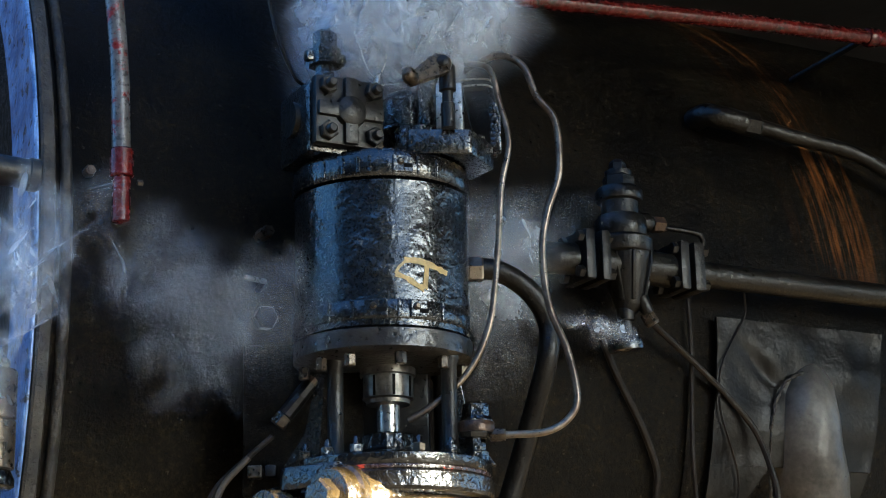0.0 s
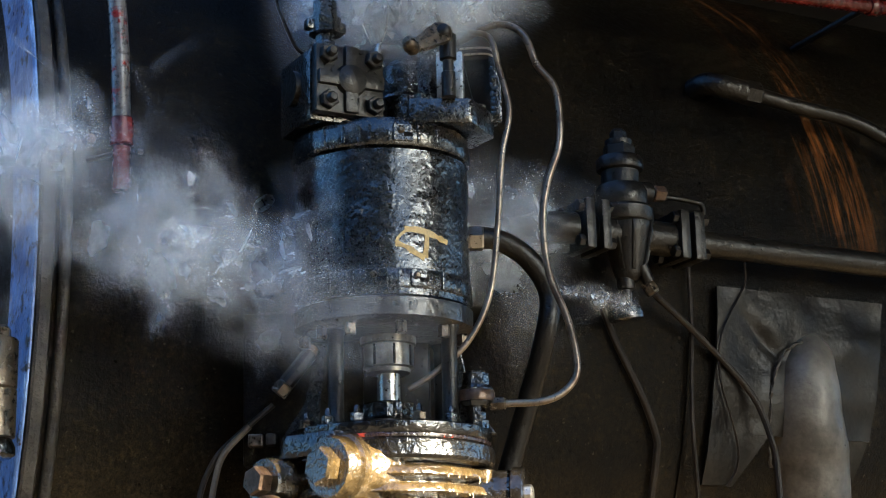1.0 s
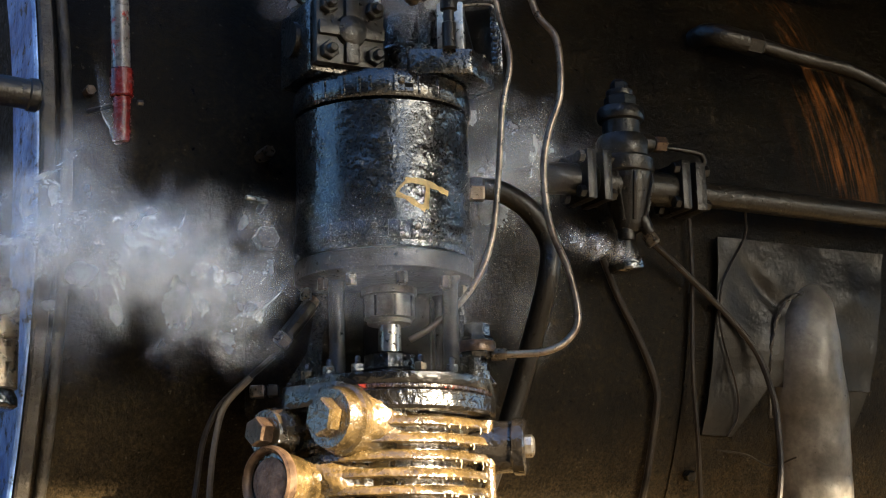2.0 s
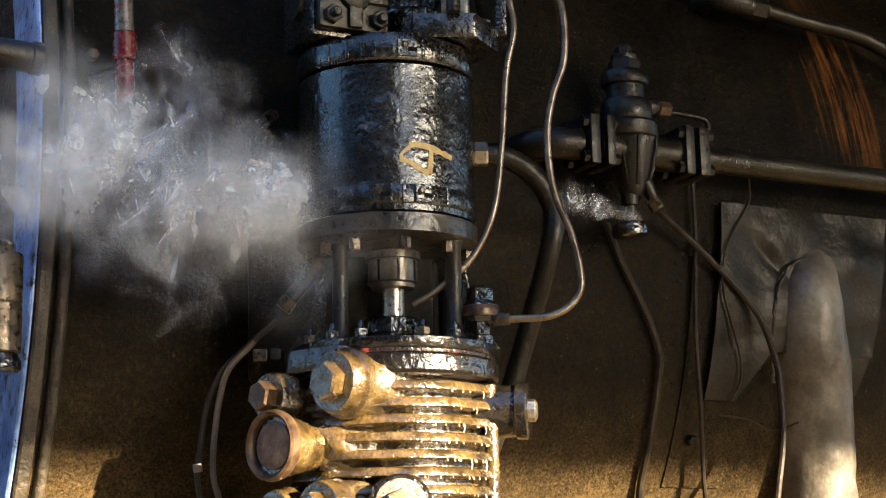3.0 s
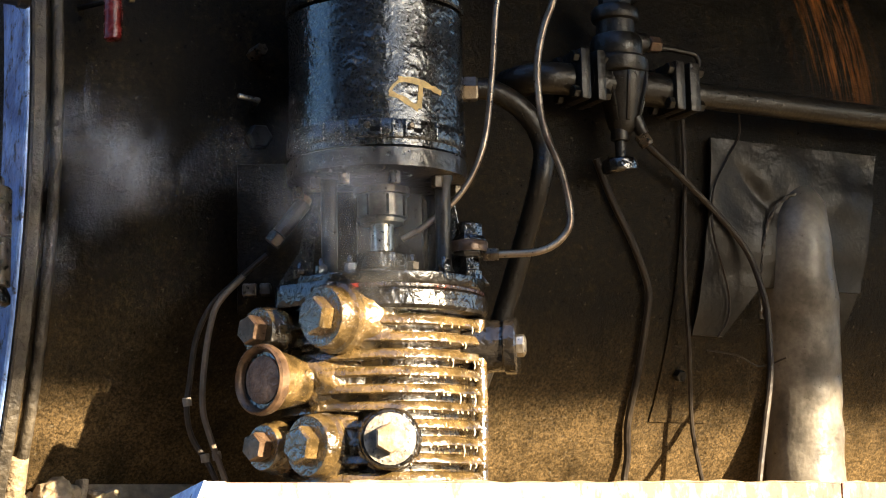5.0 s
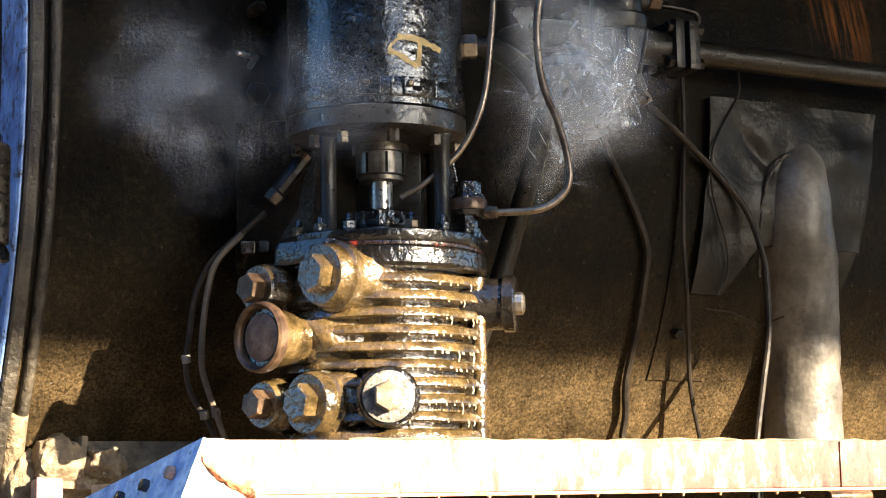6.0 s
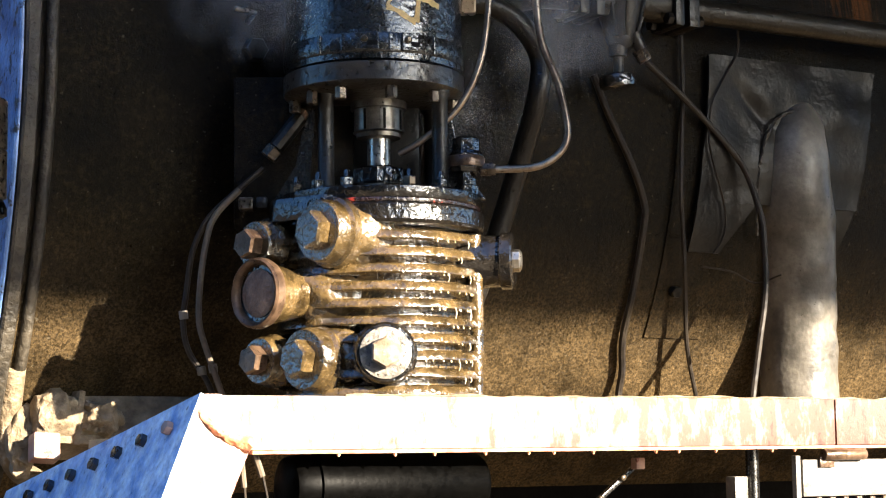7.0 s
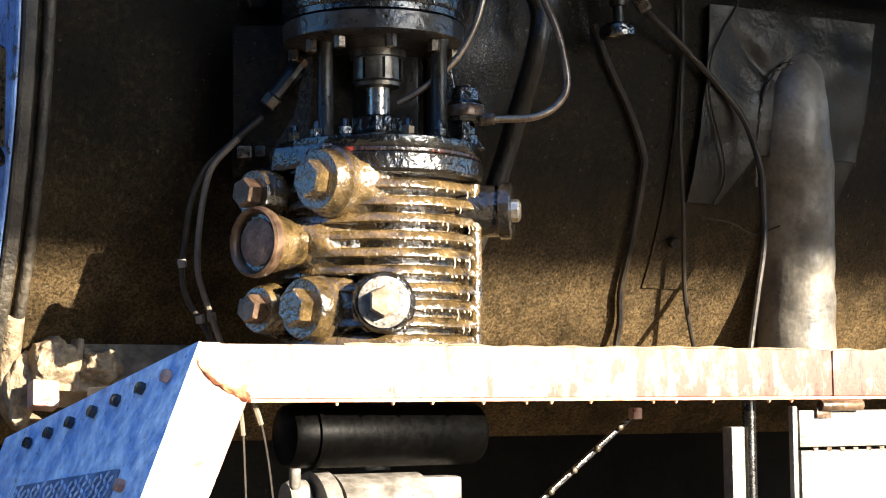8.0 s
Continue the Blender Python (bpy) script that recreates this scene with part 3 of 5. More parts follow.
part("inner_ring", lathe([(0.053, 0.292), (0.053, 0.294), (0.02, 0.2945)], chest(0, -0.021, z), CAP, 40), M_TAR, inlet, "black inner ring")
part("filter_gauze", lathe([(0.043, 0.294), (0.044, 0.297), (0.034, 0.301), (0.015, 0.303)], chest(0, -0.021, z), CAP, 40), M_MESH, inlet, "dusty red-brown filter gauze")
part("set_screw", lathe([(0.012, 0), (0.012, 0.006), (0.007, 0.010)], chest(0.225, 0.022, z + 0.008), ACROSS, 14), M_WET, inlet)
# drain plug that faces the front
F = way_of(4)
p = at_pump(0.010, 0.15, 1.798)
plug = part("drain_plug", lathe([(0.060, 0), (0.060, 0.040), (0.053, 0.046), (0.056, 0.052), (0.056, 0.070), (0.052, 0.076), (0.040, 0.078)], p, F, 44), M_TAR, pump, "pale speckled round plug")
part("plug_face", lathe([(0.047, 0), (0.047, 0.003), (0.041, 0.005)], p + F * 0.0765, F, 40), M_SPECK, plug, "pale grey speckled plug face")
part("hex_head", hexnut(p + F * 0.080, F, 0.029, 0.024, spin=0.5), M_HEX, plug, "pale worn hex head", smooth=False)
# nozzle to the side
N = Vector((0.80, -0.60, 0)).normalized()
p = Vector((PX, PY, 1.982)) + N * 0.15
noz = part("outlet_boss", lathe([(0.060, 0), (0.056, 0.04), (0.050, 0.06), (0.050, 0.085), (0.055, 0.088), (0.055, 0.108), (0.047, 0.112), (0.040, 0.112)], p, N, 36), M_TAR, pump, "black wet outlet boss")
part("end_plug", lathe([(0.022, 0), (0.022, 0.012), (0.016, 0.016)], p + N * 0.11, N, 8), M_STEEL, noz, smooth=False)

# lubricator beside the columns
q = at_pump(0.168, 0.05, 0)
lub = part("lubricator", lathe([(0.024, 2.11), (0.024, 2.125), (0.019, 2.128), (0.019, 2.150), (0.031, 2.152), (0.034, 2.160), (0.034, 2.186), (0.030, 2.192), (0.027, 2.194), (0.026, 2.216), (0.018, 2.222)], q, seg=8), M_TAR, pump, "tar-covered lubricator", smooth=False)
part("collar", lathe([(0.036, 2.162), (0.037, 2.166), (0.037, 2.180), (0.035, 2.183)], q, seg=26), M_RUSTY, lub, "red-brown collar")
u0 = at_pump(0.195, 0.055, 2.157)
part("union_nut", hexnut(u0, SIDE, 0.013, 0.030), M_BOLT, lub, smooth=False)

# valve head over the steam cylinder
Vn, Vx = Vector((0, -1, 0)), Vector((1, 0, 0))
c = at_pump(-0.070, 0.135, 2.782)
head = part("valve_head", box(c + Vector((0.0, 0.085, -0.005)), (0.150, 0.15, 0.150), bevel=0.012), M_BLACK, pump, smooth=True)
cov = part("valve_cover", box(c + Vn * 0.006, (0.146, 0.026, 0.140), bevel=0.007), M_IRON, head, "dull cast cover with a raised cross")
cross = box(c + Vn * 0.022, (0.140, 0.016, 0.030), bevel=0.006)
box(c + Vn * 0.022, (0.030, 0.017, 0.136), None, 0.006, cross)
join(cross, lathe([(0.034, 0), (0.030, 0.012), (0.012, 0.020)], c + Vn * 0.018, Vn, 20))
part("cross_rib", cross, M_IRON, head)
for i in (-1, 1):
    for j in (-1, 1):
        p = c + Vn * 0.018 + Vx * 0.049 * i + Vector((0, 0, 0.047 * j))
        nut = part("cover_nut", hexnut(p, Vn, 0.019, 0.017, spin=i + j * 0.4), M_IRON, pump, smooth=False)
        part("stud", lathe([(0.010, 0), (0.010, 0.028), (0.007, 0.032)], p, Vn, 14), M_IRON, nut)
part("side_cap", lathe([(0.045, 0), (0.045, 0.03), (0.036, 0.036), (0.036, 0.05)], c + Vector((-0.035, 0.085, 0.005)), (-1, 0, 0), 24), M_IRON, head)
s = at_pump(-0.113, 0.10, 0)
st = part("oil_fitting", lathe([(0.030, 2.84), (0.030, 2.862), (0.020, 2.866), (0.020, 2.895), (0.034, 2.898), (0.034, 2.930), (0.026, 2.934), (0.026, 2.965), (0.018, 2.972)], s, seg=8), M_BLACK, pump, smooth=False)
part("wing", box(s + Vector((0, 0, 2.915)), (0.085, 0.022, 0.022), bevel=0.005), M_BLACK, st)
# bracket, spindle and hand crank
part("bracket", slab([at_pump(0.045, 0.06, 2.70), at_pump(0.05, 0.135, 2.70), at_pump(0.175, 0.125, 2.70), at_pump(0.222, 0.02, 2.70), at_pump(0.18, -0.05, 2.70), at_pump(0.05, -0.05, 2.70)], (0, 0, 1), 0.052, 0.008), M_BLACK, pump)
for u, d in ((0.075, 0.10), (0.19, 0.03)):
    part("bracket_nut", hexnut(at_pump(u, d, 2.752), (0, 0, 1), 0.016, 0.016), M_BLACK, pump, smooth=False)
sp = part("spindle", lathe([(0.014, 2.75), (0.014, 2.80), (0.011, 2.802), (0.011, 2.825), (0.017, 2.828), (0.017, 2.878), (0.012, 2.882)], at_pump(0.130, 0.135, 0), seg=16), M_IRON, pump)
hub, end = at_pump(0.122, 0.150, 2.880), at_pump(0.060, 0.180, 2.834)
d = (end - hub).normalized()
arm = bmesh.new()
width = d.cross(FRONT).normalized()
line = [(0.0, 0.024), (0.25, 0.021), (0.6, 0.016), (1.0, 0.012)]
outline = [hub - d * 0.014 + width * 0.012] + [hub + (end - hub) * t + width * w for t, w in line] + [end + d * 0.008] + [hub + (end - hub) * t - width * w for t, w in line[::-1]] + [hub - d * 0.014 - width * 0.012, hub - d * 0.020]
crank = part("crank_arm", slab([p - FRONT * 0.008 for p in outline], FRONT, 0.018, 0.004), M_BOLT, pump, "worn steel hand crank")
part("hub_pin", lathe([(0.012, 0), (0.012, 0.006), (0.008, 0.009)], hub + FRONT * 0.009, FRONT, 16), M_IRON, crank)
part("knob", lathe([(0.006, -0.012), (0.012, -0.010), (0.0155, 0.0), (0.0155, 0.012), (0.012, 0.022), (0.005, 0.027)], end + FRONT * 0.008, FRONT * 0.8 + Vector((0, 0, 0.35)) - SIDE * 0.3, 18), M_BOLT, crank)
# sheet guard frame and centre pipe behind the crank
g = [at_pump(0.158, 0.0, 2.745), at_pump(0.158, 0.0, 2.89), at_pump(0.226, 0.0, 2.888), at_pump(0.230, 0.0, 2.745)]
guard = part("guard_frame", tube([g[0], g[1]], 0.006, 8, 1), M_STEEL, pump)
part("guard_bar", tube([g[1], g[2]], 0.005, 8, 1), M_IRON, guard)
part("guard_plate", slab([g[0] + SIDE * 0.035 - FRONT * 0.06, g[1] + SIDE * 0.005 - FRONT * 0.06, g[2] - FRONT * 0.04, g[3] - FRONT * 0.04], FRONT, 0.02, 0.004), M_IRON, guard)
part("guard_edge", box((g[2] + g[3]) / 2, (0.018, 0.02, 0.15), axes((0, 0, 1), SIDE), 0.005), M_BLACK, guard)
part("centre_pipe", lathe([(0.030, 2.73), (0.030, 2.79), (0.020, 2.80), (0.020, 2.965), (0.024, 2.967), (0.024, 2.98), (0.012, 2.984), (0.012, 3.0)], at_pump(0.088, 0.0, 0), seg=20), M_BLACK, pump)
part("throttle_body", lathe([(0.055, 2.73), (0.055, 2.80), (0.045, 2.81), (0.045, 2.87), (0.03, 2.885)], at_pump(0.04, -0.04, 0), seg=28), M_BLACK, pump)
# bracket that carries the pump on the boiler
part("mount", box(at_pump(0.0, -0.20, 2.40), (0.30, 0.16, 0.62), axes((0, 0, 1), SIDE), 0.01), M_IRON, pump)
part("base_block", box((PX, PY + 0.02, 1.665), (0.36, 0.34, 0.02), None, 0.004), M_IRON, pump)

# oil beads and drips hanging from the fins
beads = bmesh.new()
rng = random.Random(5)
for k in range(80):
    a = rng.triangular(10, 66, 52)
    z = rng.choice(FIN_Z) - 0.0085
    p = round_pump(a, 0.1985, z)
    r = rng.uniform(0.0008, 0.0018)
    lathe([(r * 0.4, 0.001), (r * 0.8, -r * 0.6), (r, -r * 1.5), (r * 0.6, -r * 2.3)], p, (0, 0, 1), 6, beads)
for k in range(14):
    a, z0, ln = rng.uniform(36, 60), rng.choice(FIN_Z) - 0.006, rng.uniform(0.008, 0.022)
    tube([round_pump(a, 0.2005, z0), round_pump(a + 0.4, 0.202, z0 - ln / 2), round_pump(a, 0.2005, z0 - ln)], rng.uniform(0.0006, 0.0012), 6, 3, beads)
tagged(part("oil_drip", beads, M_DRIP, pump, "pale yellowish hanging beads of oil and water"), kind="stuff")

# bright-edged guide channel behind the crank, and a thin loop of wire
for u in (0.118, 0.148):
    part("guide_edge", box(at_pump(u, 0.045, 2.815), (0.004, 0.022, 0.125), axes((0, 0, 1), SIDE), 0.001), M_STEEL, pump, "bright worn guide edge")
part("guide_back", box(at_pump(0.133, 0.033, 2.812), (0.032, 0.004, 0.12), axes((0, 0, 1), SIDE), 0.001), M_BLACK, pump)
for z in (2.880, 2.893):
    part("guard_wire", tube([at_pump(0.155, 0.02, z), at_pump(0.21, 0.02, z + 0.001), at_pump(0.226, 0.015, z - 0.012), at_pump(0.228, 0.01, z - 0.04)], 0.0022, 6, 4), M_STEEL, pump)
edge = bmesh.new()
for k in range(12):
    box(at_pump(0.222 + rng.uniform(-0.003, 0.003), 0.012, 2.755 + 0.0105 * k), (rng.uniform(0.008, 0.016), 0.014, 0.012), axes((0, 0, 1), SIDE), 0.002, edge)
part("notched_edge", edge, M_BLACK, pump, "notched edge caked with oil")
part("wire_loop", tube([at_pump(-0.03, 0.06, 3.06), at_pump(-0.045, 0.06, 2.97), at_pump(-0.03, 0.07, 2.905), at_pump(-0.012, 0.08, 2.88), at_pump(0.005, 0.07, 2.91), at_pump(0.012, 0.06, 2.97), at_pump(0.010, 0.06, 3.06)], 0.0016, 6), M_STEEL, pump, "thin bright wire loop")
part("wire_clip", lathe([(0.006, 0), (0.007, 0.01), (0.004, 0.026)], at_pump(-0.012, 0.09, 2.856), (0.2, 0, 1), 10), M_STEEL, pump)

# ---------------------------------------------------------------- running board
FY = -0.36
board = thing("running_board", "sunlit weathered white-edged running board with sloping end", "running board", (0, FY, 1.60))
part("fascia", box((0.0565, FY + 0.008, 1.668), (1.253, 0.016, 0.088), None, 0.003), M_FASCIA, board, "weathered white-painted edge beam")
part("fascia", box((1.93, FY + 0.009, 1.668), (2.486, 0.016, 0.088), None, 0.003), M_FASCIA, board, "weathered white-painted edge beam")
part("lower_lip", box((1.32, FY + 0.005, 1.6205), (3.68, 0.020, 0.006), None, 0.001), M_WELD, board, "rusty red lower lip")
rng = random.Random(3)
for k in range(26):
    x = -0.35 + 0.085 * k + rng.uniform(-0.03, 0.03)
    part("edge_bead", lathe([(0.003, 0), (0.004, 0.003), (0.002, 0.007)], (x, FY + 0.002, 1.619), (0, 0, -1), 6), M_WELD, board)
part("top_crust", tube([(-0.35 + 0.06 * k, FY + 0.006 + rng.uniform(-0.003, 0.002), 1.7125 + rng.uniform(-0.002, 0.0015)) for k in range(26)], lambda s: 0.0028 + 0.0016 * math.sin(90 * s), 8, 2), M_DIRT, board, "crust of oily dirt on the board's edge")
part("deck", box((1.32, 0.02, 1.644), (3.76, 0.72, 0.02), None, 0.003), M_DECK, board, "unseen deck top, coloured pale to bounce sun onto the boiler")
part("inner_deck", box((1.49, 0.49, 1.640), (3.42, 0.22, 0.02), None, 0.003), M_DECK, board)
part("sloping_edge", slab([(-0.600, FY - 0.001, 1.714), (-0.57, FY - 0.001, 1.714), (-0.522, FY - 0.001, 1.626), (-0.66, FY - 0.001, 1.30), (-0.765, FY - 0.001, 1.30)], (0, 1, 0), 0.016, 0.003), M_BEAM, board, "white-painted sloping edge beam")
A, Bq, Cq, Dq = Vector((-0.606, FY, 1.716)), Vector((-0.719, 0.38, 1.5587)), Vector((-0.883, 0.38, 1.1387)), Vector((-0.77, FY, 1.296))
nrm = (Bq - A).cross(Dq - A).normalized()
if nrm.x > 0:
    nrm = -nrm
inc = part("sloping_plate", slab([A, Bq, Cq, Dq], -nrm, 0.008, 0.001), M_PLATE, board, "scuffed grey sloping plate tinted with the sky's blue")
for k in range(7):
    s = 0.09 + 0.118 * k
    p = A.lerp(Bq, s) + (Dq - A) * 0.10
    part("plate_bolt", hexnut(p + nrm * 0.0, nrm, 0.012, 0.012), M_TAR if k else M_BEAM, inc, smooth=False)
for s in (0.50, 0.78):
    p = A.lerp(Dq, s) + (Bq - A) * 0.12
    part("plate_bolt", hexnut(p, nrm, 0.012, 0.012), M_BEAM, inc, smooth=False)
def on_plate(r, s, up=0.0):
    return A + (Bq - A) * r + (Dq - A) * s + nrm * up


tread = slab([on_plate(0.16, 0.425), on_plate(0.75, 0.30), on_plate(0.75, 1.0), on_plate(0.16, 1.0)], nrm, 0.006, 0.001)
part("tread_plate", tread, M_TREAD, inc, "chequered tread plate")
ribs = bmesh.new()
da, db = (Dq - A).normalized(), (Bq - A).normalized()
for i in range(26):
    for j in range(21):
        r, q = 0.172 + 0.028 * j, 0.33 + 0.0265 * i
        if q < 0.44 - (r - 0.16) * 0.21:
            continue
        c = on_plate(r, q, 0.0065)
        d = (da + (db if (i + j) % 2 else -db)).normalized()
        w = nrm.cross(d) * 0.0034
        slab([c - d * 0.0085, c + w, c + d * 0.0085, c - w], nrm, 0.0022, 0.0, ribs)
tagged(part("tread_pattern", ribs, M_PLATE, inc, smooth=False), kind="stuff")

# light: the joint, hinge and hanging step at the far end
stepb = thing("step_panel", "pale peeling metal step panel hung on a hinge", "step", (0.70, FY, 1.60))
part("panel", box((1.205, FY + 0.012, 1.562), (1.20, 0.012, 0.070), None, 0.003), M_PALE, stepb)
part("panel", box((1.205, FY + 0.010, 1.36), (1.20, 0.014, 0.322), None, 0.003), M_PALE, stepb)
for k in range(16):
    part("seam_tooth", box((0.64 + 0.033 * k, FY + 0.006, 1.522), (0.012, 0.008, 0.007), None, 0.001), M_RUSTY, stepb, smooth=False)
part("side_edge", box((0.594, FY + 0.012, 1.36), (0.012, 0.014, 0.49), None, 0.003), M_PALE, stepb)
part("hinge_pin", lathe([(0.010, 0), (0.011, 0.002), (0.011, 0.10), (0.010, 0.102)], (0.648, FY - 0.004, 1.606), (1, 0, 0), 14), M_RUSTY, stepb)
part("hinge_tab", box((0.66, FY + 0.002, 1.592), (0.035, 0.006, 0.02), None, 0.001), M_RUSTY, stepb)

# ---------------------------------------------------------------- the valve and its pipe
VZ, VY = 2.622, 0.207
pipe = thing("feed_pipe", "brown-grey iron pipe along the boiler side", "pipe", (0.8, VY, VZ))
part("run", tube([(0.76, VY, VZ), (1.5, VY, VZ), (3.2, VY, VZ)], 0.030, 20, 2), M_IRON, pipe)
part("stub", tube([(0.36, VY + 0.14, VZ), (0.375, VY + 0.05, VZ), (0.41, VY + 0.01, VZ), (0.46, VY, VZ)], 0.036, 20, 6), M_IRON, pipe)
part("bracket", box((1.9, VY + 0.05, VZ), (0.05, 0.12, 0.09), None, 0.005), M_IRON, pipe)
valve = thing("check_valve", "black iron check valve with bolted square flanges", "valve", (0.60, VY, VZ))
VA, VB = (0.598, VY, 0), (0.588, VY, 0)
part("body", lathe([(0.020, 2.512), (0.030, 2.522), (0.034, 2.535), (0.044, 2.57), (0.056, 2.62), (0.062, 2.645), (0.060, 2.650)], VA, seg=32), M_IRON, valve)
for a in (-150, -110, -62, -20):
    c, d = math.cos(radians(a)), math.sin(radians(a))
    part("body_rib", slab([Vector(VA) + Vector((c * r, d * r, z)) for r, z in ((0.02, 2.535), (0.040, 2.535), (0.064, 2.62), (0.064, 2.648), (0.02, 2.648))], (-d, c, 0), 0.009, 0.002), M_IRON, valve)
part("crosspiece", tube([(0.50, VY, VZ), (0.73, VY, VZ)], 0.040, 20, 2), M_IRON, valve)
part("bonnet", lathe([(0.055, 2.642), (0.068, 2.646), (0.071, 2.652), (0.071, 2.676), (0.066, 2.682), (0.056, 2.684), (0.059, 2.690), (0.059, 2.722), (0.052, 2.734), (0.043, 2.737), (0.043, 2.768), (0.052, 2.771), (0.054, 2.776), (0.054, 2.794), (0.048, 2.802), (0.034, 2.804)], VB, seg=40), M_IRON, valve)
part("top_nut", lathe([(0.036, 2.802), (0.037, 2.806), (0.037, 2.828), (0.030, 2.834)], VB, seg=6, spin=0.25), M_IRON, valve, "worn hex nut", smooth=False)
part("stem_collar", lathe([(0.030, 2.830), (0.031, 2.834), (0.031, 2.843), (0.022, 2.846)], VB, seg=20), M_IRON, valve)
part("stem", lathe([(0.0185, 2.843), (0.0195, 2.847), (0.0195, 2.862), (0.014, 2.870)], VB, seg=6, spin=0.5), M_IRON, valve, smooth=False)
for x, w, out in ((0.473, 0.026, -1), (0.514, 0.024, 1), (0.727, 0.026, -1), (0.767, 0.030, 1)):
    fl = part("flange", box((x, VY, VZ + 0.004), (w, 0.104, 0.116), None, 0.008), M_IRON, valve)
    for i in (-1, 1):
        for j in (-1, 1):
            part("flange_bolt", hexnut((x + out * w / 2 - (0.014 if out < 0 else 0.0), VY + 0.034 * i, VZ + 0.004 + 0.040 * j), (1, 0, 0), 0.014, 0.015, spin=j), M_IRON, fl, smooth=False)
part("drain_neck", lathe([(0.012, 2.45), (0.012, 2.492), (0.019, 2.494), (0.021, 2.500), (0.021, 2.520)], (0.590, VY, 0), seg=16), M_IRON, valve)
part("drain_cap", lathe([(0.030, -0.018), (0.039, -0.013), (0.041, 0.0), (0.038, 0.012), (0.030, 0.017), (0.012, 0.020)], (0.582, VY - 0.005, 2.436), (-0.12, 0, 1), 24), M_TAR, valve)
part("side_boss", lathe([(0.024, 0), (0.024, 0.035), (0.018, 0.044)], (0.625, VY, 2.726), (1, -0.2, 0), 20), M_IRON, valve)
part("side_nut", hexnut((0.672, VY - 0.006, 2.726), (1, -0.1, 0), 0.019, 0.030), M_RUSTY, valve, smooth=False)
part("bleed_tube", tube([(0.70, VY, 2.724), (0.785, VY, 2.722), (0.812, VY, 2.714), (0.818, VY + 0.01, 2.690), (0.79, VY + 0.03, 2.642)], 0.0065, 10), M_IRON, valve)
part("lower_arm", lathe([(0.018, 0), (0.014, 0.04)], (0.618, VY - 0.02, 2.545), (0.45, -0.1, -0.9), 14), M_IRON, valve)
part("lower_nut", hexnut((0.634, VY - 0.015, 2.512), (0.45, -0.2, -0.8), 0.0165, 0.032), M_BOLT, valve, smooth=False)


def run(name, label, points, r, material, category="cable", seg=8, steps=8):
    o = part(name, tube(points, r, seg, steps), material, None, at=points[0])
    return tagged(o, label, category)


# hoses and wires on the boiler's side
run("drain_hose", "thin black hose that loops down from the valve", [(0.648, 0.198, 2.496), (0.705, 0.24, 2.487), (0.805, 0.262, 2.43), (0.911, 0.272, 2.351), (0.979, 0.265, 2.272), (1.009, 0.25, 2.165), (1.012, 0.245, 2.10), (1.007, 0.24, 1.985), (0.98, 0.235, 1.865), (0.952, 0.23, 1.741), (0.94, 0.225, 1.66)], 0.0075, M_CABLE, "hose")
run("hanging_wire", "straight dust-pale wire hanging down the boiler", [(0.818, 0.281, 2.60), (0.819, 0.283, 2.45), (0.819, 0.30, 2.225), (0.845, 0.33, 2.06), (0.895, 0.40, 1.876), (0.955, 0.45, 1.745), (0.975, 0.46, 1.66)], 0.0055, M_CABLE)
run("kinked_cable", "black kinked cable on the boiler side", [(0.575, 0.285, 2.467), (0.614, 0.29, 2.385), (0.682, 0.302, 2.276), (0.727, 0.319, 2.19), (0.735, 0.332, 2.14), (0.735, 0.38, 2.0), (0.737, 0.434, 1.885), (0.76, 0.475, 1.809), (0.765, 0.50, 1.75), (0.765, 0.50, 1.66)], 0.0085, M_CABLE)
run("loose_wire", "thin loose wire end curling on the boiler", [(0.925, 0.20, 2.66), (0.968, 0.26, 2.61), (0.97, 0.268, 2.552), (0.925, 0.27, 2.48), (0.893, 0.270, 2.423), (0.886, 0.275, 2.36), (0.897, 0.282, 2.302), (0.946, 0.304, 2.188), (0.954, 0.321, 2.124), (0.933, 0.335, 2.081)], 0.0028, M_CABLE, "wire", 6)
run("wire_end", "thin loose wire end curling on the boiler", [(0.90, 0.337, 2.049), (0.984, 0.335, 2.04), (1.05, 0.33, 2.015), (1.08, 0.27, 2.03)], 0.0022, M_CABLE, "wire", 6)

# copper pipes and cables round the pump
run("copper_pipe", "bent bright copper oil pipe beside the pump", [at_pump(0.225, 0.055, 2.157), at_pump(0.30, 0.055, 2.161), at_pump(0.345, 0.05, 2.185), at_pump(0.365, 0.05, 2.228), at_pump(0.350, 0.05, 2.320), at_pump(0.318, 0.05, 2.410), at_pump(0.309, 0.05, 2.52), at_pump(0.322, 0.05, 2.60), at_pump(0.348, 0.05, 2.682), at_pump(0.345, 0.05, 2.79), at_pump(0.31, 0.05, 2.842), at_pump(0.283, 0.05, 2.91), at_pump(0.23, 0.03, 2.94), at_pump(0.15, -0.02, 2.92)], 0.0072, M_COPPER, "pipe", 12)
run("copper_pipe", "bent dull copper oil pipe curving round the cylinder", [at_pump(0.04, 0.05, 2.19), at_pump(0.085, 0.06, 2.215), at_pump(0.155, 0.06, 2.278), at_pump(0.200, 0.06, 2.37), at_pump(0.220, 0.06, 2.51), at_pump(0.232, 0.06, 2.65), at_pump(0.250, 0.06, 2.745), at_pump(0.233, 0.06, 2.83), at_pump(0.215, 0.06, 2.90), at_pump(0.17, 0.02, 2.93)], 0.0062, M_COPPER, "pipe", 12)
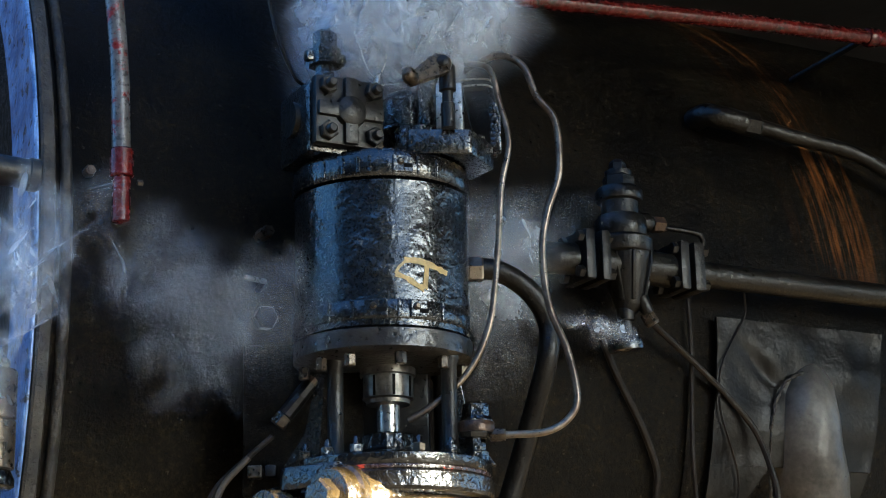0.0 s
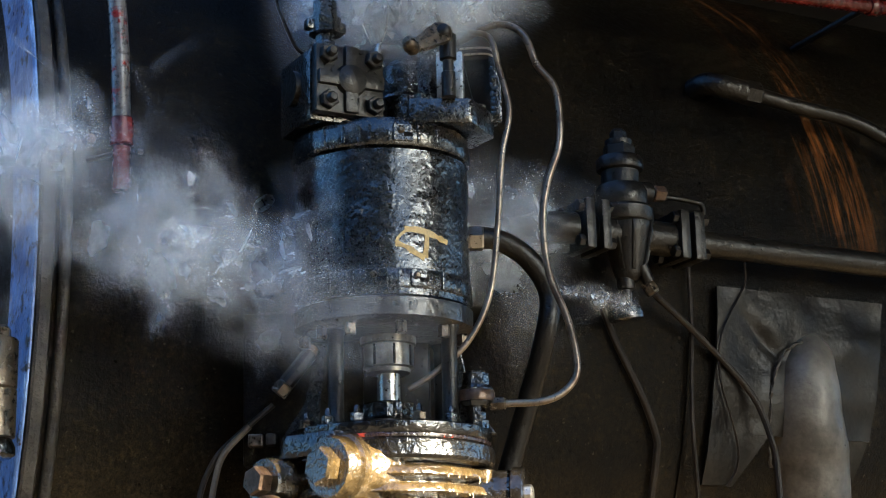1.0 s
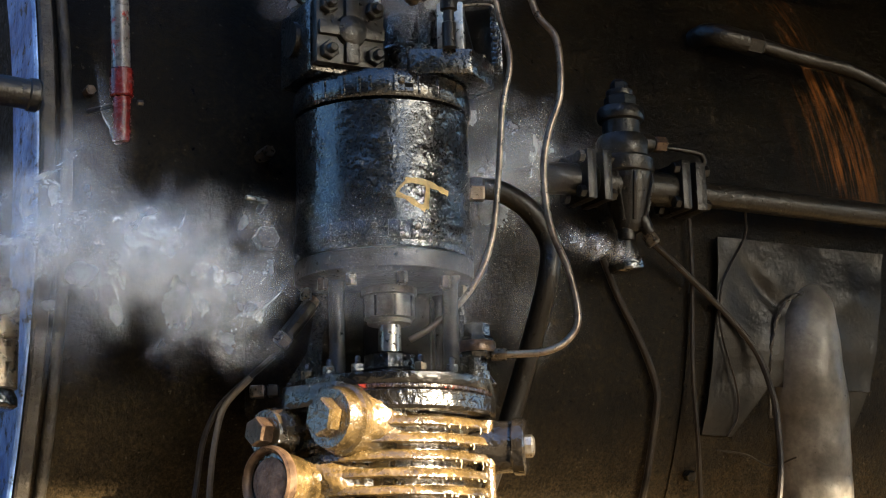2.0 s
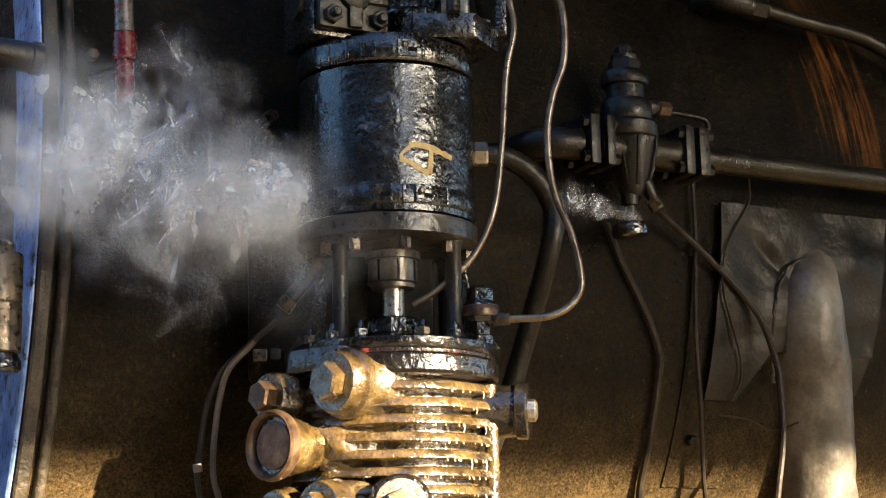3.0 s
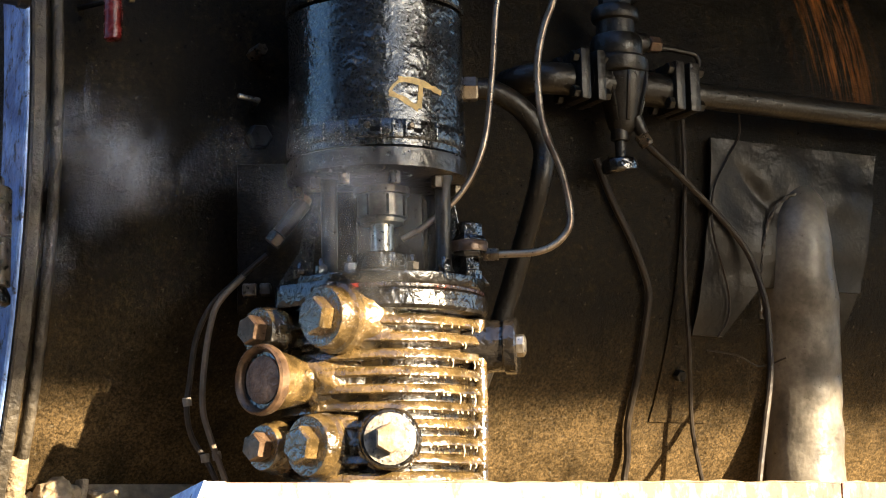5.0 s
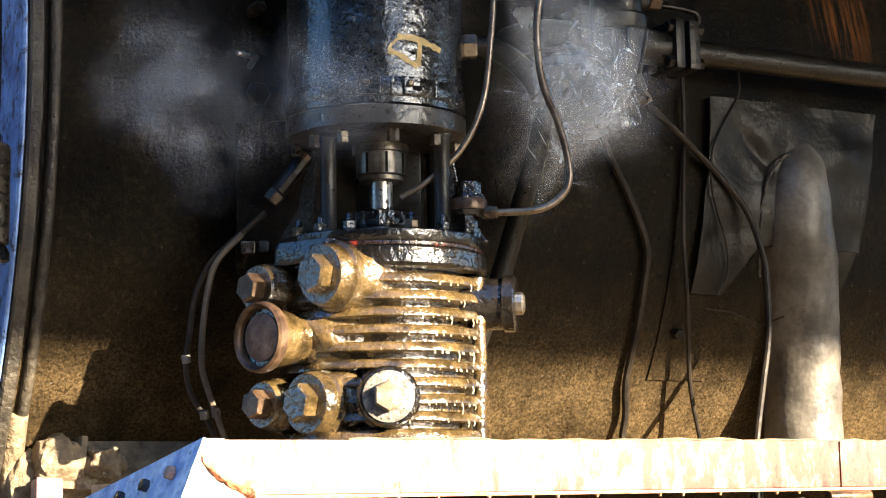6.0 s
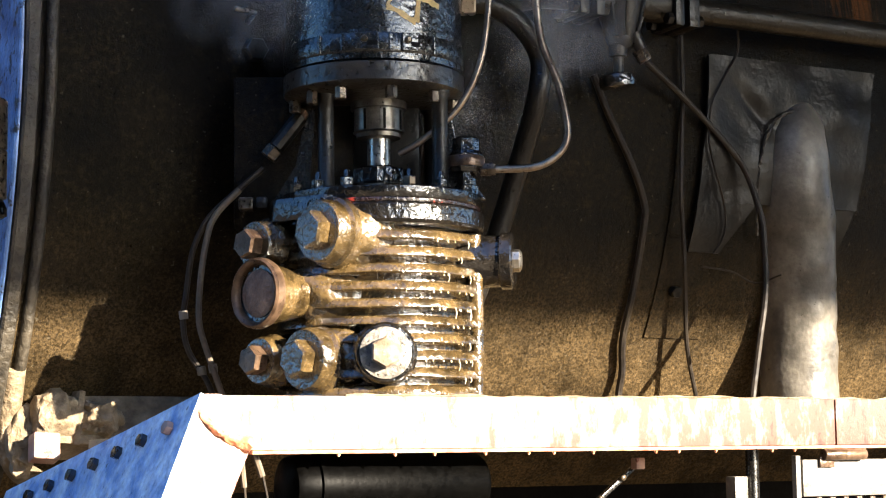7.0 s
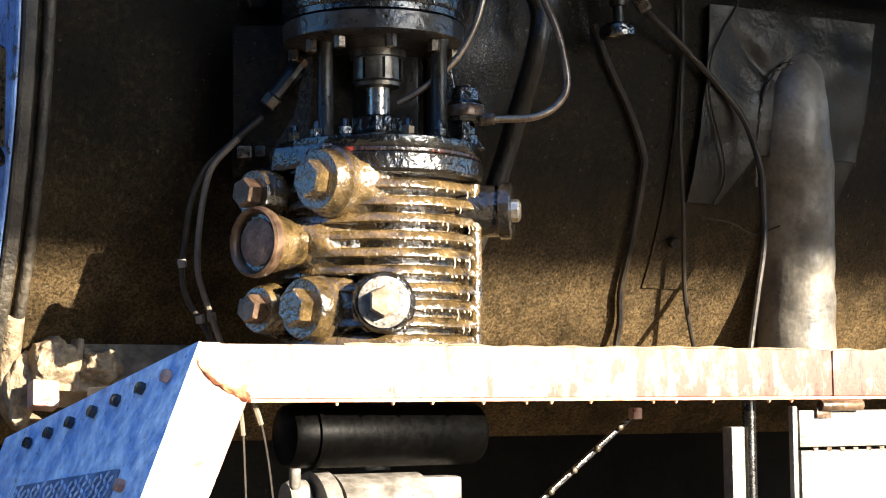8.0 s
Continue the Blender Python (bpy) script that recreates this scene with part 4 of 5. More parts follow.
run("oil_line", "thin dark oil line above the valve head", [(-0.33, 0.10, 3.12), (-0.30, 0.10, 2.99), (-0.262, 0.10, 2.905), (-0.235, 0.10, 2.885)], 0.004, M_IRON, "pipe")

supply = thing("bent_supply_pipe", "oily bent iron pipe behind the pump", "pipe", at_pump(0.2, -0.1, 2.5))
part("bend", tube([at_pump(0.155, -0.05, 2.512), at_pump(0.22, -0.06, 2.512), at_pump(0.285, -0.08, 2.475), at_pump(0.325, -0.1, 2.41), at_pump(0.318, -0.1, 2.33), at_pump(0.280, -0.16, 2.20), at_pump(0.232, -0.2, 2.05), at_pump(0.165, -0.2, 1.86), at_pump(0.155, -0.2, 1.66)], 0.022, 16), M_IRON, supply)
part("union_nut", hexnut(at_pump(0.165, -0.05, 2.512), SIDE, 0.026, 0.03), M_STEEL, supply, "bluish bright union nut", smooth=False)

# cable pair on the near side of the pump
lead = thing("cable_pair", "two black cables with pale ties and a jointed end fitting", "cable", at_pump(-0.3, 0, 2.1))
part("end_fitting", tube([at_pump(-0.155, -0.01, 2.275), at_pump(-0.172, 0.0, 2.250), at_pump(-0.200, 0.0, 2.215)], 0.0165, 10, 1), M_IRON, lead, smooth=False)
part("fitting_tip", tube([at_pump(-0.148, -0.015, 2.287), at_pump(-0.157, -0.008, 2.273)], 0.013, 8, 1), M_RUSTY, lead)
part("union_nut", hexnut(at_pump(-0.216, 0.0, 2.195), at_pump(-0.200, 0, 2.215) - at_pump(-0.216, 0, 2.195), 0.018, 0.024), M_BOLT, lead, smooth=False)
part("cable", tube([at_pump(-0.225, 0.0, 2.174), at_pump(-0.264, 0.0, 2.141), at_pump(-0.313, 0.0, 2.098), at_pump(-0.340, 0.0, 2.065), at_pump(-0.363, 0.0, 2.010), at_pump(-0.374, 0.0, 1.934), at_pump(-0.380, 0.0, 1.878), at_pump(-0.370, 0.0, 1.822), at_pump(-0.333, 0.0, 1.760), at_pump(-0.311, 0.0, 1.700), at_pump(-0.305, 0.0, 1.655)], 0.0058, 8), M_CABLE, lead)
part("cable", tube([at_pump(-0.270, 0.006, 2.132), at_pump(-0.318, 0.006, 2.081), at_pump(-0.335, 0.006, 2.032), at_pump(-0.346, 0.006, 1.956), at_pump(-0.349, 0.006, 1.880), at_pump(-0.337, 0.006, 1.830), at_pump(-0.318, 0.006, 1.775), at_pump(-0.300, 0.006, 1.720), at_pump(-0.290, 0.006, 1.655)], 0.0062, 8), M_PALE_CABLE, lead, "cable with sunlight in its pale colour")
for u, z in ((-0.379, 1.890), (-0.344, 1.782), (-0.322, 1.786)):
    part("cable_tie", lathe([(0.0085, -0.008), (0.0090, 0), (0.0085, 0.008)], at_pump(u, 0.002, z), (0.2, 0.1, -1), 10), M_PALE, lead)
sideb = thing("bracket_bolt", "square-headed bolt through a bracket behind the pump", "bolt", at_pump(-0.26, -0.02, 2.10))
part("bolt_head", box(at_pump(-0.258, 0.0, 2.104), (0.028, 0.028, 0.024), axes((0, 0, 1), SIDE), 0.003), M_BOLT, sideb, smooth=False)
part("bolt_shank", box(at_pump(-0.228, -0.01, 2.106), (0.04, 0.02, 0.022), axes((0, 0, 1), SIDE), 0.003), M_IRON, sideb)
part("bracket", slab([at_pump(-0.285, -0.02, 2.06), at_pump(-0.285, -0.02, 2.36), at_pump(-0.05, -0.02, 2.36), at_pump(-0.05, -0.02, 2.06)], -FRONT, 0.2, 0.004), M_BOILER, sideb, "sooty bracket plate")

# ---------------------------------------------------------------- sheet casing and steam pipe
casing = thing("pipe_casing", "dented sheet-metal casing of a steam pipe on the boiler", "casing", skin(1.1, 2.3))


def dented(bm, deep, size):
    for v in bm.verts:
        k = noise.noise(v.co * size) + 0.5 * noise.noise(v.co * size * 2.7)
        v.co += Vector((0.3, -1, 0)) * deep * k
    return bm


def crease(bm):
    """The hood swells over the pipe's end and is knocked in beside it."""
    for v in bm.verts:
        x, z = v.co.x, v.co.z
        over = math.exp(-((x - 1.23) / 0.13) ** 2) * max(0.0, min(1.0, (2.52 - z) / 0.12))
        knock = math.exp(-((x - 1.05 + 0.9 * (z - 2.40)) / 0.028) ** 2) * math.exp(-((z - 2.43) / 0.05) ** 2)
        v.co.y -= 0.012 * over - 0.013 * knock
    return bm


part("sheet", crease(curved_sheet(0.88, 1.40, 2.20, 2.545, 0.024, 0.006, 60, 44, lambda s: (0.872 + 0.024 * s, 1.345 + 0.055 * s), 0.014)), M_SHEET, casing)
part("flap", curved_sheet(0.88, 1.0, 2.084, 2.202, 0.024, 0.006, 8, 8, lambda s: (0.866 + 0.006 * s, 0.956 + 0.085 * s), 0.010), M_SHEET, casing)
part("side_flap", curved_sheet(1.15, 1.34, 2.06, 2.202, 0.022, 0.006, 8, 8, lambda s: (1.27 - 0.05 * s, 1.30 + 0.045 * s), 0.010), M_SHEET, casing)
part("lagged_pipe", dented(tube([(1.242, 0.400, 2.448), (1.196, 0.345, 2.420), (1.167, 0.312, 2.382), (1.156, 0.300, 2.310), (1.167, 0.315, 2.230), (1.191, 0.345, 2.139), (1.211, 0.372, 2.032), (1.226, 0.392, 1.909), (1.230, 0.400, 1.743), (1.228, 0.400, 1.660)], lambda s: 0.050 + 0.044 * min(1, s * 2.0) ** 0.7, 56, 16), 0.0055, 11), M_LAG, casing, "dented sheet-clad steam pipe")
weld = tube([(1.053, 0.322, 2.129), (1.038, 0.294, 2.246), (1.045, 0.274, 2.338), (1.076, 0.268, 2.397), (1.130, 0.266, 2.423), (1.186, 0.267, 2.409), (1.226, 0.272, 2.352), (1.254, 0.291, 2.260)], 0.0040, 8, 14)
for v in weld.verts:
    v.co += 0.004 * Vector(noise.noise_vector(v.co * 90))
part("weld_bead", weld, M_RIM, casing, "rough weld bead")
patch = tagged(part("patch_plate", curved_sheet(0.8, 1.0, 1.888, 2.40, 0.005, 0.006, 4, 14, lambda s: (0.805 + 0.014 * s, 0.97 + 0.08 * s)), M_BOILER, None, at=(0, BY, BZ)), "sooty overlapping patch plate with a bolt", "plate")
part("patch_bolt", hexnut(skin(0.853, 1.995, 0.008), (0, -1, -0.3), 0.014, 0.02), M_IRON, patch, smooth=False)

# ---------------------------------------------------------------- pipes higher up
elbow = thing("elbow_pipe", "grey iron pipe with a hex union and elbow", "pipe", (1.0, 0.36, 3.08))
part("elbow", tube([(0.985, 0.44, 3.10), (0.99, 0.39, 3.10), (1.02, 0.365, 3.09), (1.08, 0.36, 3.082)], 0.030, 16), M_IRON, elbow)
part("hex_union", hexnut((1.075, 0.36, 3.083), (1, -0.05, -0.06), 0.032, 0.05), M_IRON, elbow, smooth=False)
part("pipe_run", tube([(1.12, 0.358, 3.080), (1.25, 0.35, 3.062), (1.40, 0.34, 3.045), (1.50, 0.318, 3.0), (1.62, 0.30, 2.93), (2.2, 0.28, 2.6)], 0.020, 14), M_IRON, elbow)
rail = thing("red_hand_rail", "chipped red painted rail pipe along the boiler top", "rail", (1.0, 0.3, 3.33))
part("rail_pipe", tube([(0.2, 0.30, 3.262), (0.447, 0.30, 3.278), (1.029, 0.30, 3.328), (1.46, 0.30, 3.358)], 0.020, 14), M_RED, rail)
part("coupling", lathe([(0.024, 0), (0.026, 0.004), (0.026, 0.03), (0.024, 0.034)], (1.46, 0.30, 3.358), (1, 0, 0.06), 16), M_RED, rail)
part("rail_pipe", tube([(1.48, 0.30, 3.36), (2.6, 0.30, 3.43)], 0.020, 14, 2), M_RED, rail)
part("stay", tube([(1.452, 0.31, 3.35), (1.452, 0.60, 3.34)], 0.010, 10, 1), M_IRON, rail)

redp = thing("red_drain_pipe", "worn red and bare-metal drain pipe with a collar", "pipe", (-0.58, 0.2, 2.7))
part("upper_pipe", tube([(-0.645, 0.2, 3.35), (-0.612, 0.2, 3.06), (-0.596, 0.2, 2.90), (-0.588, 0.2, 2.73)], 0.0185, 18), M_BARE, redp, "red paint worn to bare metal")
part("collar", lathe([(0.021, 0), (0.0235, 0.003), (0.0235, 0.055), (0.021, 0.058)], (-0.586, 0.2, 2.676), (-0.02, 0, 1), 22), M_RED, redp)
part("lower_pipe", lathe([(0.015, 0), (0.018, 0.001), (0.018, 0.09), (0.016, 0.092)], (-0.585, 0.2, 2.584), (-0.01, 0, 1), 20), M_RED, redp)
part("clip_screw", hexnut((-0.556, 0.195, 2.668), (1, 0, 0), 0.006, 0.012), M_BOLT, redp, smooth=False)
part("strap", tube([(-0.58, 0.215, 2.67), (-0.62, 0.31, 2.675)], 0.006, 8, 1), M_IRON, redp)

# studs on the boiler near the pump
for x, z, r, ln, mt in ((-0.62, 2.7156, 0.012, 0.03, M_RUSTY), (-0.253, 2.619, 0.014, 0.06, M_BOLT), (-0.246, 2.443, 0.026, 0.03, M_IRON)):
    o = part("boiler_stud", hexnut(skin(x, z, -0.004), (0, -1, 0), r, ln), mt, None, smooth=False, at=skin(x, z))
    tagged(o, "greasy hexagonal stud on the boiler plate", "bolt", "boiler studs")
tagged(part("steel_peg", lathe([(0.0055, 0), (0.0055, 0.05), (0.004, 0.052)], (-0.278, 0.21, 2.498), (-1, -0.3, 0.02), 12), M_STEEL, None, at=(-0.278, 0.21, 2.498)), "bright steel peg beside the pump", "peg")
tagged(part("peg_post", tube([(-0.282, 0.208, 2.498), (-0.25, 0.33, 2.505)], 0.007, 8, 1), M_IRON, None, at=(-0.25, 0.31, 2.505)), "dark iron post of a peg", "post")

# ---------------------------------------------------------------- past the smokebox's front edge
lp = thing("short_pipe", "brown iron pipe end against the smokebox rim", "pipe", (-0.76, 0.3, 2.69))
part("pipe", tube([(-1.1, 0.25, 2.690), (-0.735, 0.25, 2.674)], 0.030, 20, 1), M_IRON, lp)
part("end_collar", lathe([(0.030, 0), (0.033, 0.003), (0.033, 0.020), (0.030, 0.023)], (-0.760, 0.25, 2.675), (1, 0, -0.04), 20), M_IRON, lp)
fit = thing("round_fitting", "worn pale steel round fitting before the smokebox front", "fitting", (-0.81, 0.25, 2.09))
part("body", lathe([(0.034, 2.095), (0.043, 2.098), (0.043, 2.186), (0.040, 2.189), (0.043, 2.192), (0.043, 2.280), (0.040, 2.284)], (-0.805, 0.25, 0), seg=28), M_BOLT, fit)
part("head", lathe([(0.036, 2.282), (0.036, 2.302), (0.030, 2.308), (0.012, 2.310)], (-0.812, 0.25, 0), seg=8), M_BOLT, fit, smooth=False)
part("cup", lathe([(0.036, 2.060), (0.044, 2.066), (0.044, 2.080), (0.036, 2.096)], (-0.805, 0.25, 0), seg=28), M_TAR, fit, "black wet lower cup")
part("arm", tube([(-0.815, 0.26, 2.14), (-0.815, 0.42, 2.14), (-0.735, 0.52, 2.14)], 0.014, 10, 4), M_IRON, fit)

# ---------------------------------------------------------------- dirt-caked brackets low on the boiler
def lump(centre, size, seed, rough=0.25, sub=3):
    bm = bmesh.new()
    bmesh.ops.create_icosphere(bm, subdivisions=sub, radius=1)
    for v in bm.verts:
        k = 1 + rough * noise.noise(v.co * 1.7 + Vector((seed, 0, 0))) + rough * 0.5 * noise.noise(v.co * 4 + Vector((0, seed, 0)))
        q = v.co * k
        q = Vector([math.copysign(abs(c) ** 0.75, c) for c in q])
        v.co = Vector(centre) + Vector((q.x * size[0], q.y * size[1], q.z * size[2]))
    return bm


saddle = thing("smokebox_saddle", "dirt-caked saddle bracket with large nuts under the smokebox", "bracket", (-0.58, 0.5, 1.6))
part("bracket", box((-0.43, 0.56, 1.685), (0.40, 0.10, 0.115), pose(0, 0, 0, -30, 0, 0), 0.02), M_DIRT, saddle)
part("caked_dirt", lump((-0.590, 0.51, 1.705), (0.046, 0.040, 0.050), 1.0, 0.3, 4), M_DIRT, saddle)
part("caked_dirt", lump((-0.500, 0.50, 1.700), (0.040, 0.038, 0.034), 2.0, 0.5, 4), M_DIRT, saddle)
part("caked_dirt", lump((-0.645, 0.55, 1.66), (0.030, 0.03, 0.07), 5.0, 0.4, 4), M_DIRT, saddle)
part("ledge", box((-0.50, 0.52, 1.655), (0.28, 0.06, 0.018), pose(0, 0, 0, 0, 2, 0), 0.005), M_DIRT, saddle)
part("web", box((-0.545, 0.52, 1.70), (0.014, 0.07, 0.11), pose(0, 0, 0, 0, 6, 0), 0.004), M_DIRT, saddle)
part("edge_lip", tube([skin(-0.675, 1.80, 0.0), skin(-0.670, 1.70, 0.012), (-0.665, 0.57, 1.64), (-0.64, 0.60, 1.60), (-0.60, 0.60, 1.575)], 0.024, 12), M_DIRT, saddle)
part("square_nut", box((-0.620, 0.475, 1.640), (0.054, 0.045, 0.054), pose(0, 0, 0, -15, 4, 0), 0.005), M_BEAM, saddle, "large pale square nut", smooth=False)

# ---------------------------------------------------------------- under the running board
under = thing("air_reservoir", "black round reservoir, the shade under the running board in its colour", "reservoir", (-0.1, -0.1, 1.55))
part("tank", lathe([(0.036, 0.0), (0.050, 0.006), (0.054, 0.016), (0.056, 0.045), (0.061, 0.047), (0.061, 0.055), (0.056, 0.057), (0.056, 0.37), (0.05, 0.38)], (-0.418, -0.25, 1.563), (1, 0.04, 0), 40), M_TANK_SHADE, under)
part("drain_cock", lathe([(0.010, 0), (0.010, 0.03), (0.006, 0.035)], (-0.40, -0.265, 1.508), (0, 0, -1), 10), M_PALE, under)
motor = thing("brake_cylinder", "sunlit pale brake cylinder under the running board", "cylinder", (-0.2, -0.2, 1.45))
part("barrel", lathe([(0.075, 0), (0.085, 0.004), (0.085, 0.17), (0.075, 0.175)], (-0.31, -0.20, 1.41), (1, 0, 0), 40), M_PALE, motor)
part("end_flange", lathe([(0.09, 0), (0.092, 0.004), (0.092, 0.028), (0.09, 0.03)], (-0.345, -0.20, 1.41), (1, 0, 0), 36), M_PALE, motor)
part("end_cap", lathe([(0.03, 0), (0.035, 0.01), (0.035, 0.035), (0.03, 0.04)], (-0.39, -0.20, 1.452), (1, 0, 0), 24), M_PALE, motor)
part("clevis", box((-0.10, -0.20, 1.462), (0.08, 0.06, 0.05), None, 0.008), M_PALE, motor)
part("hanger", box((-0.2, -0.16, 1.575), (0.05, 0.03, 0.16), None, 0.004), M_IRON, motor)
brace = thing("brace_rod", "black diagonal brace under the running board", "brace", (0.2, -0.2, 1.5))
part("rod", slab([(0.330, -0.2, 1.594), (0.328, -0.2, 1.582), (-0.086, -0.2, 1.275), (-0.090, -0.2, 1.283)], (0, 1, 0), 0.012, 0.002), M_BLACK, brace)
part("lug", box((0.326, -0.212, 1.594), (0.020, 0.020, 0.022), None, 0.003), M_BEAM, brace, "pale sunlit lug")
for k in range(5):
    part("rivet", lathe([(0.007, 0), (0.006, 0.005), (0.003, 0.007)], (0.296 - 0.0520 * k, -0.203, 1.568 - 0.0389 * k), (0, -1, 0), 10), M_BOLT, brace)
# shade under the running board is put into this plate's colour
frame_back = tagged(part("frame_plate", box((0.6, 0.75, 0.95), (4.2, 0.06, 1.3), None, 0.004), M_SHADE, None, at=(0.6, 0.75, 0.9), smooth=False), "near-black main frame plate with the shade under the board painted in", "frame", kind="structure")
pst = thing("support_posts", "sunlit white post beside a black pipe under the running board", "post", (0.51, -0.28, 0.0))
part("white_post", box((0.505, -0.28, 0.792), (0.031, 0.03, 1.55), None, 0.003), M_PALE, pst)
part("black_pipe", tube([(0.543, -0.28, 1.63), (0.543, -0.28, 0.02)], 0.013, 14, 1), M_BLACK, pst)
wet = thing("drain_wire", "thin wire end with a pale sleeve below the board", "wire", (-0.5, -0.33, 1.6))
part("wire", tube([(-0.509, -0.33, 1.64), (-0.495, -0.33, 1.60), (-0.488, -0.33, 1.584), (-0.475, -0.33, 1.52), (-0.46, -0.33, 1.40)], 0.0022, 6), M_CABLE, wet)
part("sleeve", tube([(-0.512, -0.33, 1.64), (-0.497, -0.33, 1.605), (-0.489, -0.33, 1.582)], 0.006, 8), M_PALE_CABLE, wet)
part("wire", tube([(-0.526, -0.33, 1.62), (-0.519, -0.33, 1.562), (-0.512, -0.33, 1.40)], 0.0022, 6), M_CABLE, wet)
part("sleeve", tube([(-0.526, -0.33, 1.622), (-0.520, -0.33, 1.565)], 0.005, 8), M_PALE_CABLE, wet)
rustm = tube([(-0.605, FY - 0.002, 1.69), (-0.59, FY - 0.003, 1.665), (-0.555, FY - 0.003, 1.645), (-0.525, FY - 0.003, 1.632)], lambda s: 0.005 + 0.009 * s, 12, 14)
for v in rustm.verts:
    v.co += 0.007 * Vector(noise.noise_vector(v.co * 45)) + 0.003 * Vector(noise.noise_vector(v.co * 130))
part("weld_seam", rustm, M_WELD, board, "rusty orange weld seam at the corner")

# ---------------------------------------------------------------- steam, in drifting pieces
def steam_material(name, strength, through_light=0.5):
    m = bpy.data.materials.new(name)
    m.use_nodes = True
    nt = m.node_tree
    nt.nodes.clear()
    out = nt.nodes.new("ShaderNodeOutputMaterial")
    mix, clear = nt.nodes.new("ShaderNodeMixShader"), nt.nodes.new("ShaderNodeBsdfTransparent")
    both, dif, tra = nt.nodes.new("ShaderNodeMixShader"), nt.nodes.new("ShaderNodeBsdfDiffuse"), nt.nodes.new("ShaderNodeBsdfTranslucent")
    for n in (dif, tra):
        n.inputs["Color"].default_value = (0.90, 0.95, 1.0, 1)
    both.inputs["Fac"].default_value = through_light
    nt.links.new(dif.outputs[0], both.inputs[1])
    nt.links.new(tra.outputs[0], both.inputs[2])
    at = nt.nodes.new("ShaderNodeAttribute")
    at.attribute_name = "thickness"
    tc = nt.nodes.new("ShaderNodeTexCoord")
    n1 = ramp_of(nt, noise_of(nt, tc.outputs["Object"], 16, 4, 0.55), (0.32, (0.0,)), (0.70, (1.0,)))
    a = nt.nodes.new("ShaderNodeMath")
    a.operation = "MULTIPLY"
    nt.links.new(at.outputs["Fac"], a.inputs[0])
    nt.links.new(n1, a.inputs[1])
    b = nt.nodes.new("ShaderNodeMath")
    b.operation, b.inputs[1].default_value = "MULTIPLY", strength
    nt.links.new(a.outputs[0], b.inputs[0])
    nt.links.new(b.outputs[0], mix.inputs["Fac"])
    nt.links.new(clear.outputs[0], mix.inputs[1])
    nt.links.new(both.outputs[0], mix.inputs[2])
    nt.links.new(mix.outputs[0], out.inputs["Surface"])
    return m


def steam_mesh(name, seed, count, spread, size, material):
    """Curled veils of steam, each thinning out to nothing at its rim."""
    rng = random.Random(seed)
    verts, faces, thick = [], [], []
    rings, seg = 6, 18
    for _ in range(count):
        c = Vector([rng.gauss(0, 0.42) * s for s in spread])
        r = size * rng.uniform(0.6, 1.5)
        turn = Euler([rng.uniform(-0.9, 0.9) + radians(90), rng.uniform(-3.1, 3.1), rng.uniform(-0.9, 0.9)]).to_matrix()
        weight = rng.uniform(0.4, 1.0)
        dome, stretch = rng.uniform(0.05, 0.32), rng.uniform(0.7, 1.4)
        first = len(verts)
        verts.append(c + turn @ Vector((0, 0, r * dome)))
        thick.append(weight)
        for i in range(1, rings + 1):
            f = i / rings
            for k in range(seg):
                a = 2 * math.pi * k / seg
                p = Vector((math.cos(a) * f * stretch, math.sin(a) * f / stretch, dome * (1 - f * f)))
                p += 0.16 * f * Vector(noise.noise_vector(p * 1.8 + c * 9))
                verts.append(c + turn @ (p * r))
                thick.append(weight * (1 - f * f) ** 2.6)
        for k in range(seg):
            faces.append((first, first + 1 + k, first + 1 + (k + 1) % seg))
        for i in range(rings - 1):
            b0, b1 = first + 1 + i * seg, first + 1 + (i + 1) * seg
            for k in range(seg):
                faces.append((b0 + k, b1 + k, b1 + (k + 1) % seg, b0 + (k + 1) % seg))
    me = bpy.data.meshes.new(name)
    me.from_pydata(verts, [], faces)
    me.attributes.new("thickness", "FLOAT", "POINT").data.foreach_set("value", thick)
    me.polygons.foreach_set("use_smooth", [True] * len(me.polygons))
    me.materials.append(material)
    return me


M_STEAM = steam_material("drifting_steam", 0.55)
M_DENSE = steam_material("dense_steam", 0.85, 0.4)
M_HAZE = steam_material("thin_steam", 0.15)
M_JET = steam_material("steam_jet", 0.5)
BILLOW = [steam_mesh("billow", 11 + k, 66, (0.17, 0.10, 0.115), 0.085, M_STEAM) for k in range(3)]
PLUME = [steam_mesh("plume", 71 + k, 52, (0.14, 0.10, 0.095), 0.090, M_DENSE) for k in range(2)]
WISP = [steam_mesh("wisp", 31 + k, 30, (0.17, 0.08, 0.12), 0.085, M_HAZE) for k in range(2)]
JET = steam_mesh("jet", 51, 26, (0.10, 0.012, 0.016), 0.030, M_JET)


def puff(kind, which, rows, spin=14):
    """rows: seconds, then the place."""
    o = new("steam_" + kind, {"billow": BILLOW, "wisp": WISP, "plume": PLUME}[kind][which])
    tagged(o, "white drifting billow of steam" if kind != "wisp" else "thin drifting wisp of steam", "steam", "steam clouds", kind="stuff")
    start = 47 * which + 31 * len(rows) + 90 * rows[0][1]
    walk(o, [(t, Matrix.Translation((x, y, z)) @ pose(0, 0, 0, 8 * math.sin(t + start), spin * t * 0.6 + start, start)) for t, x, y, z in rows])


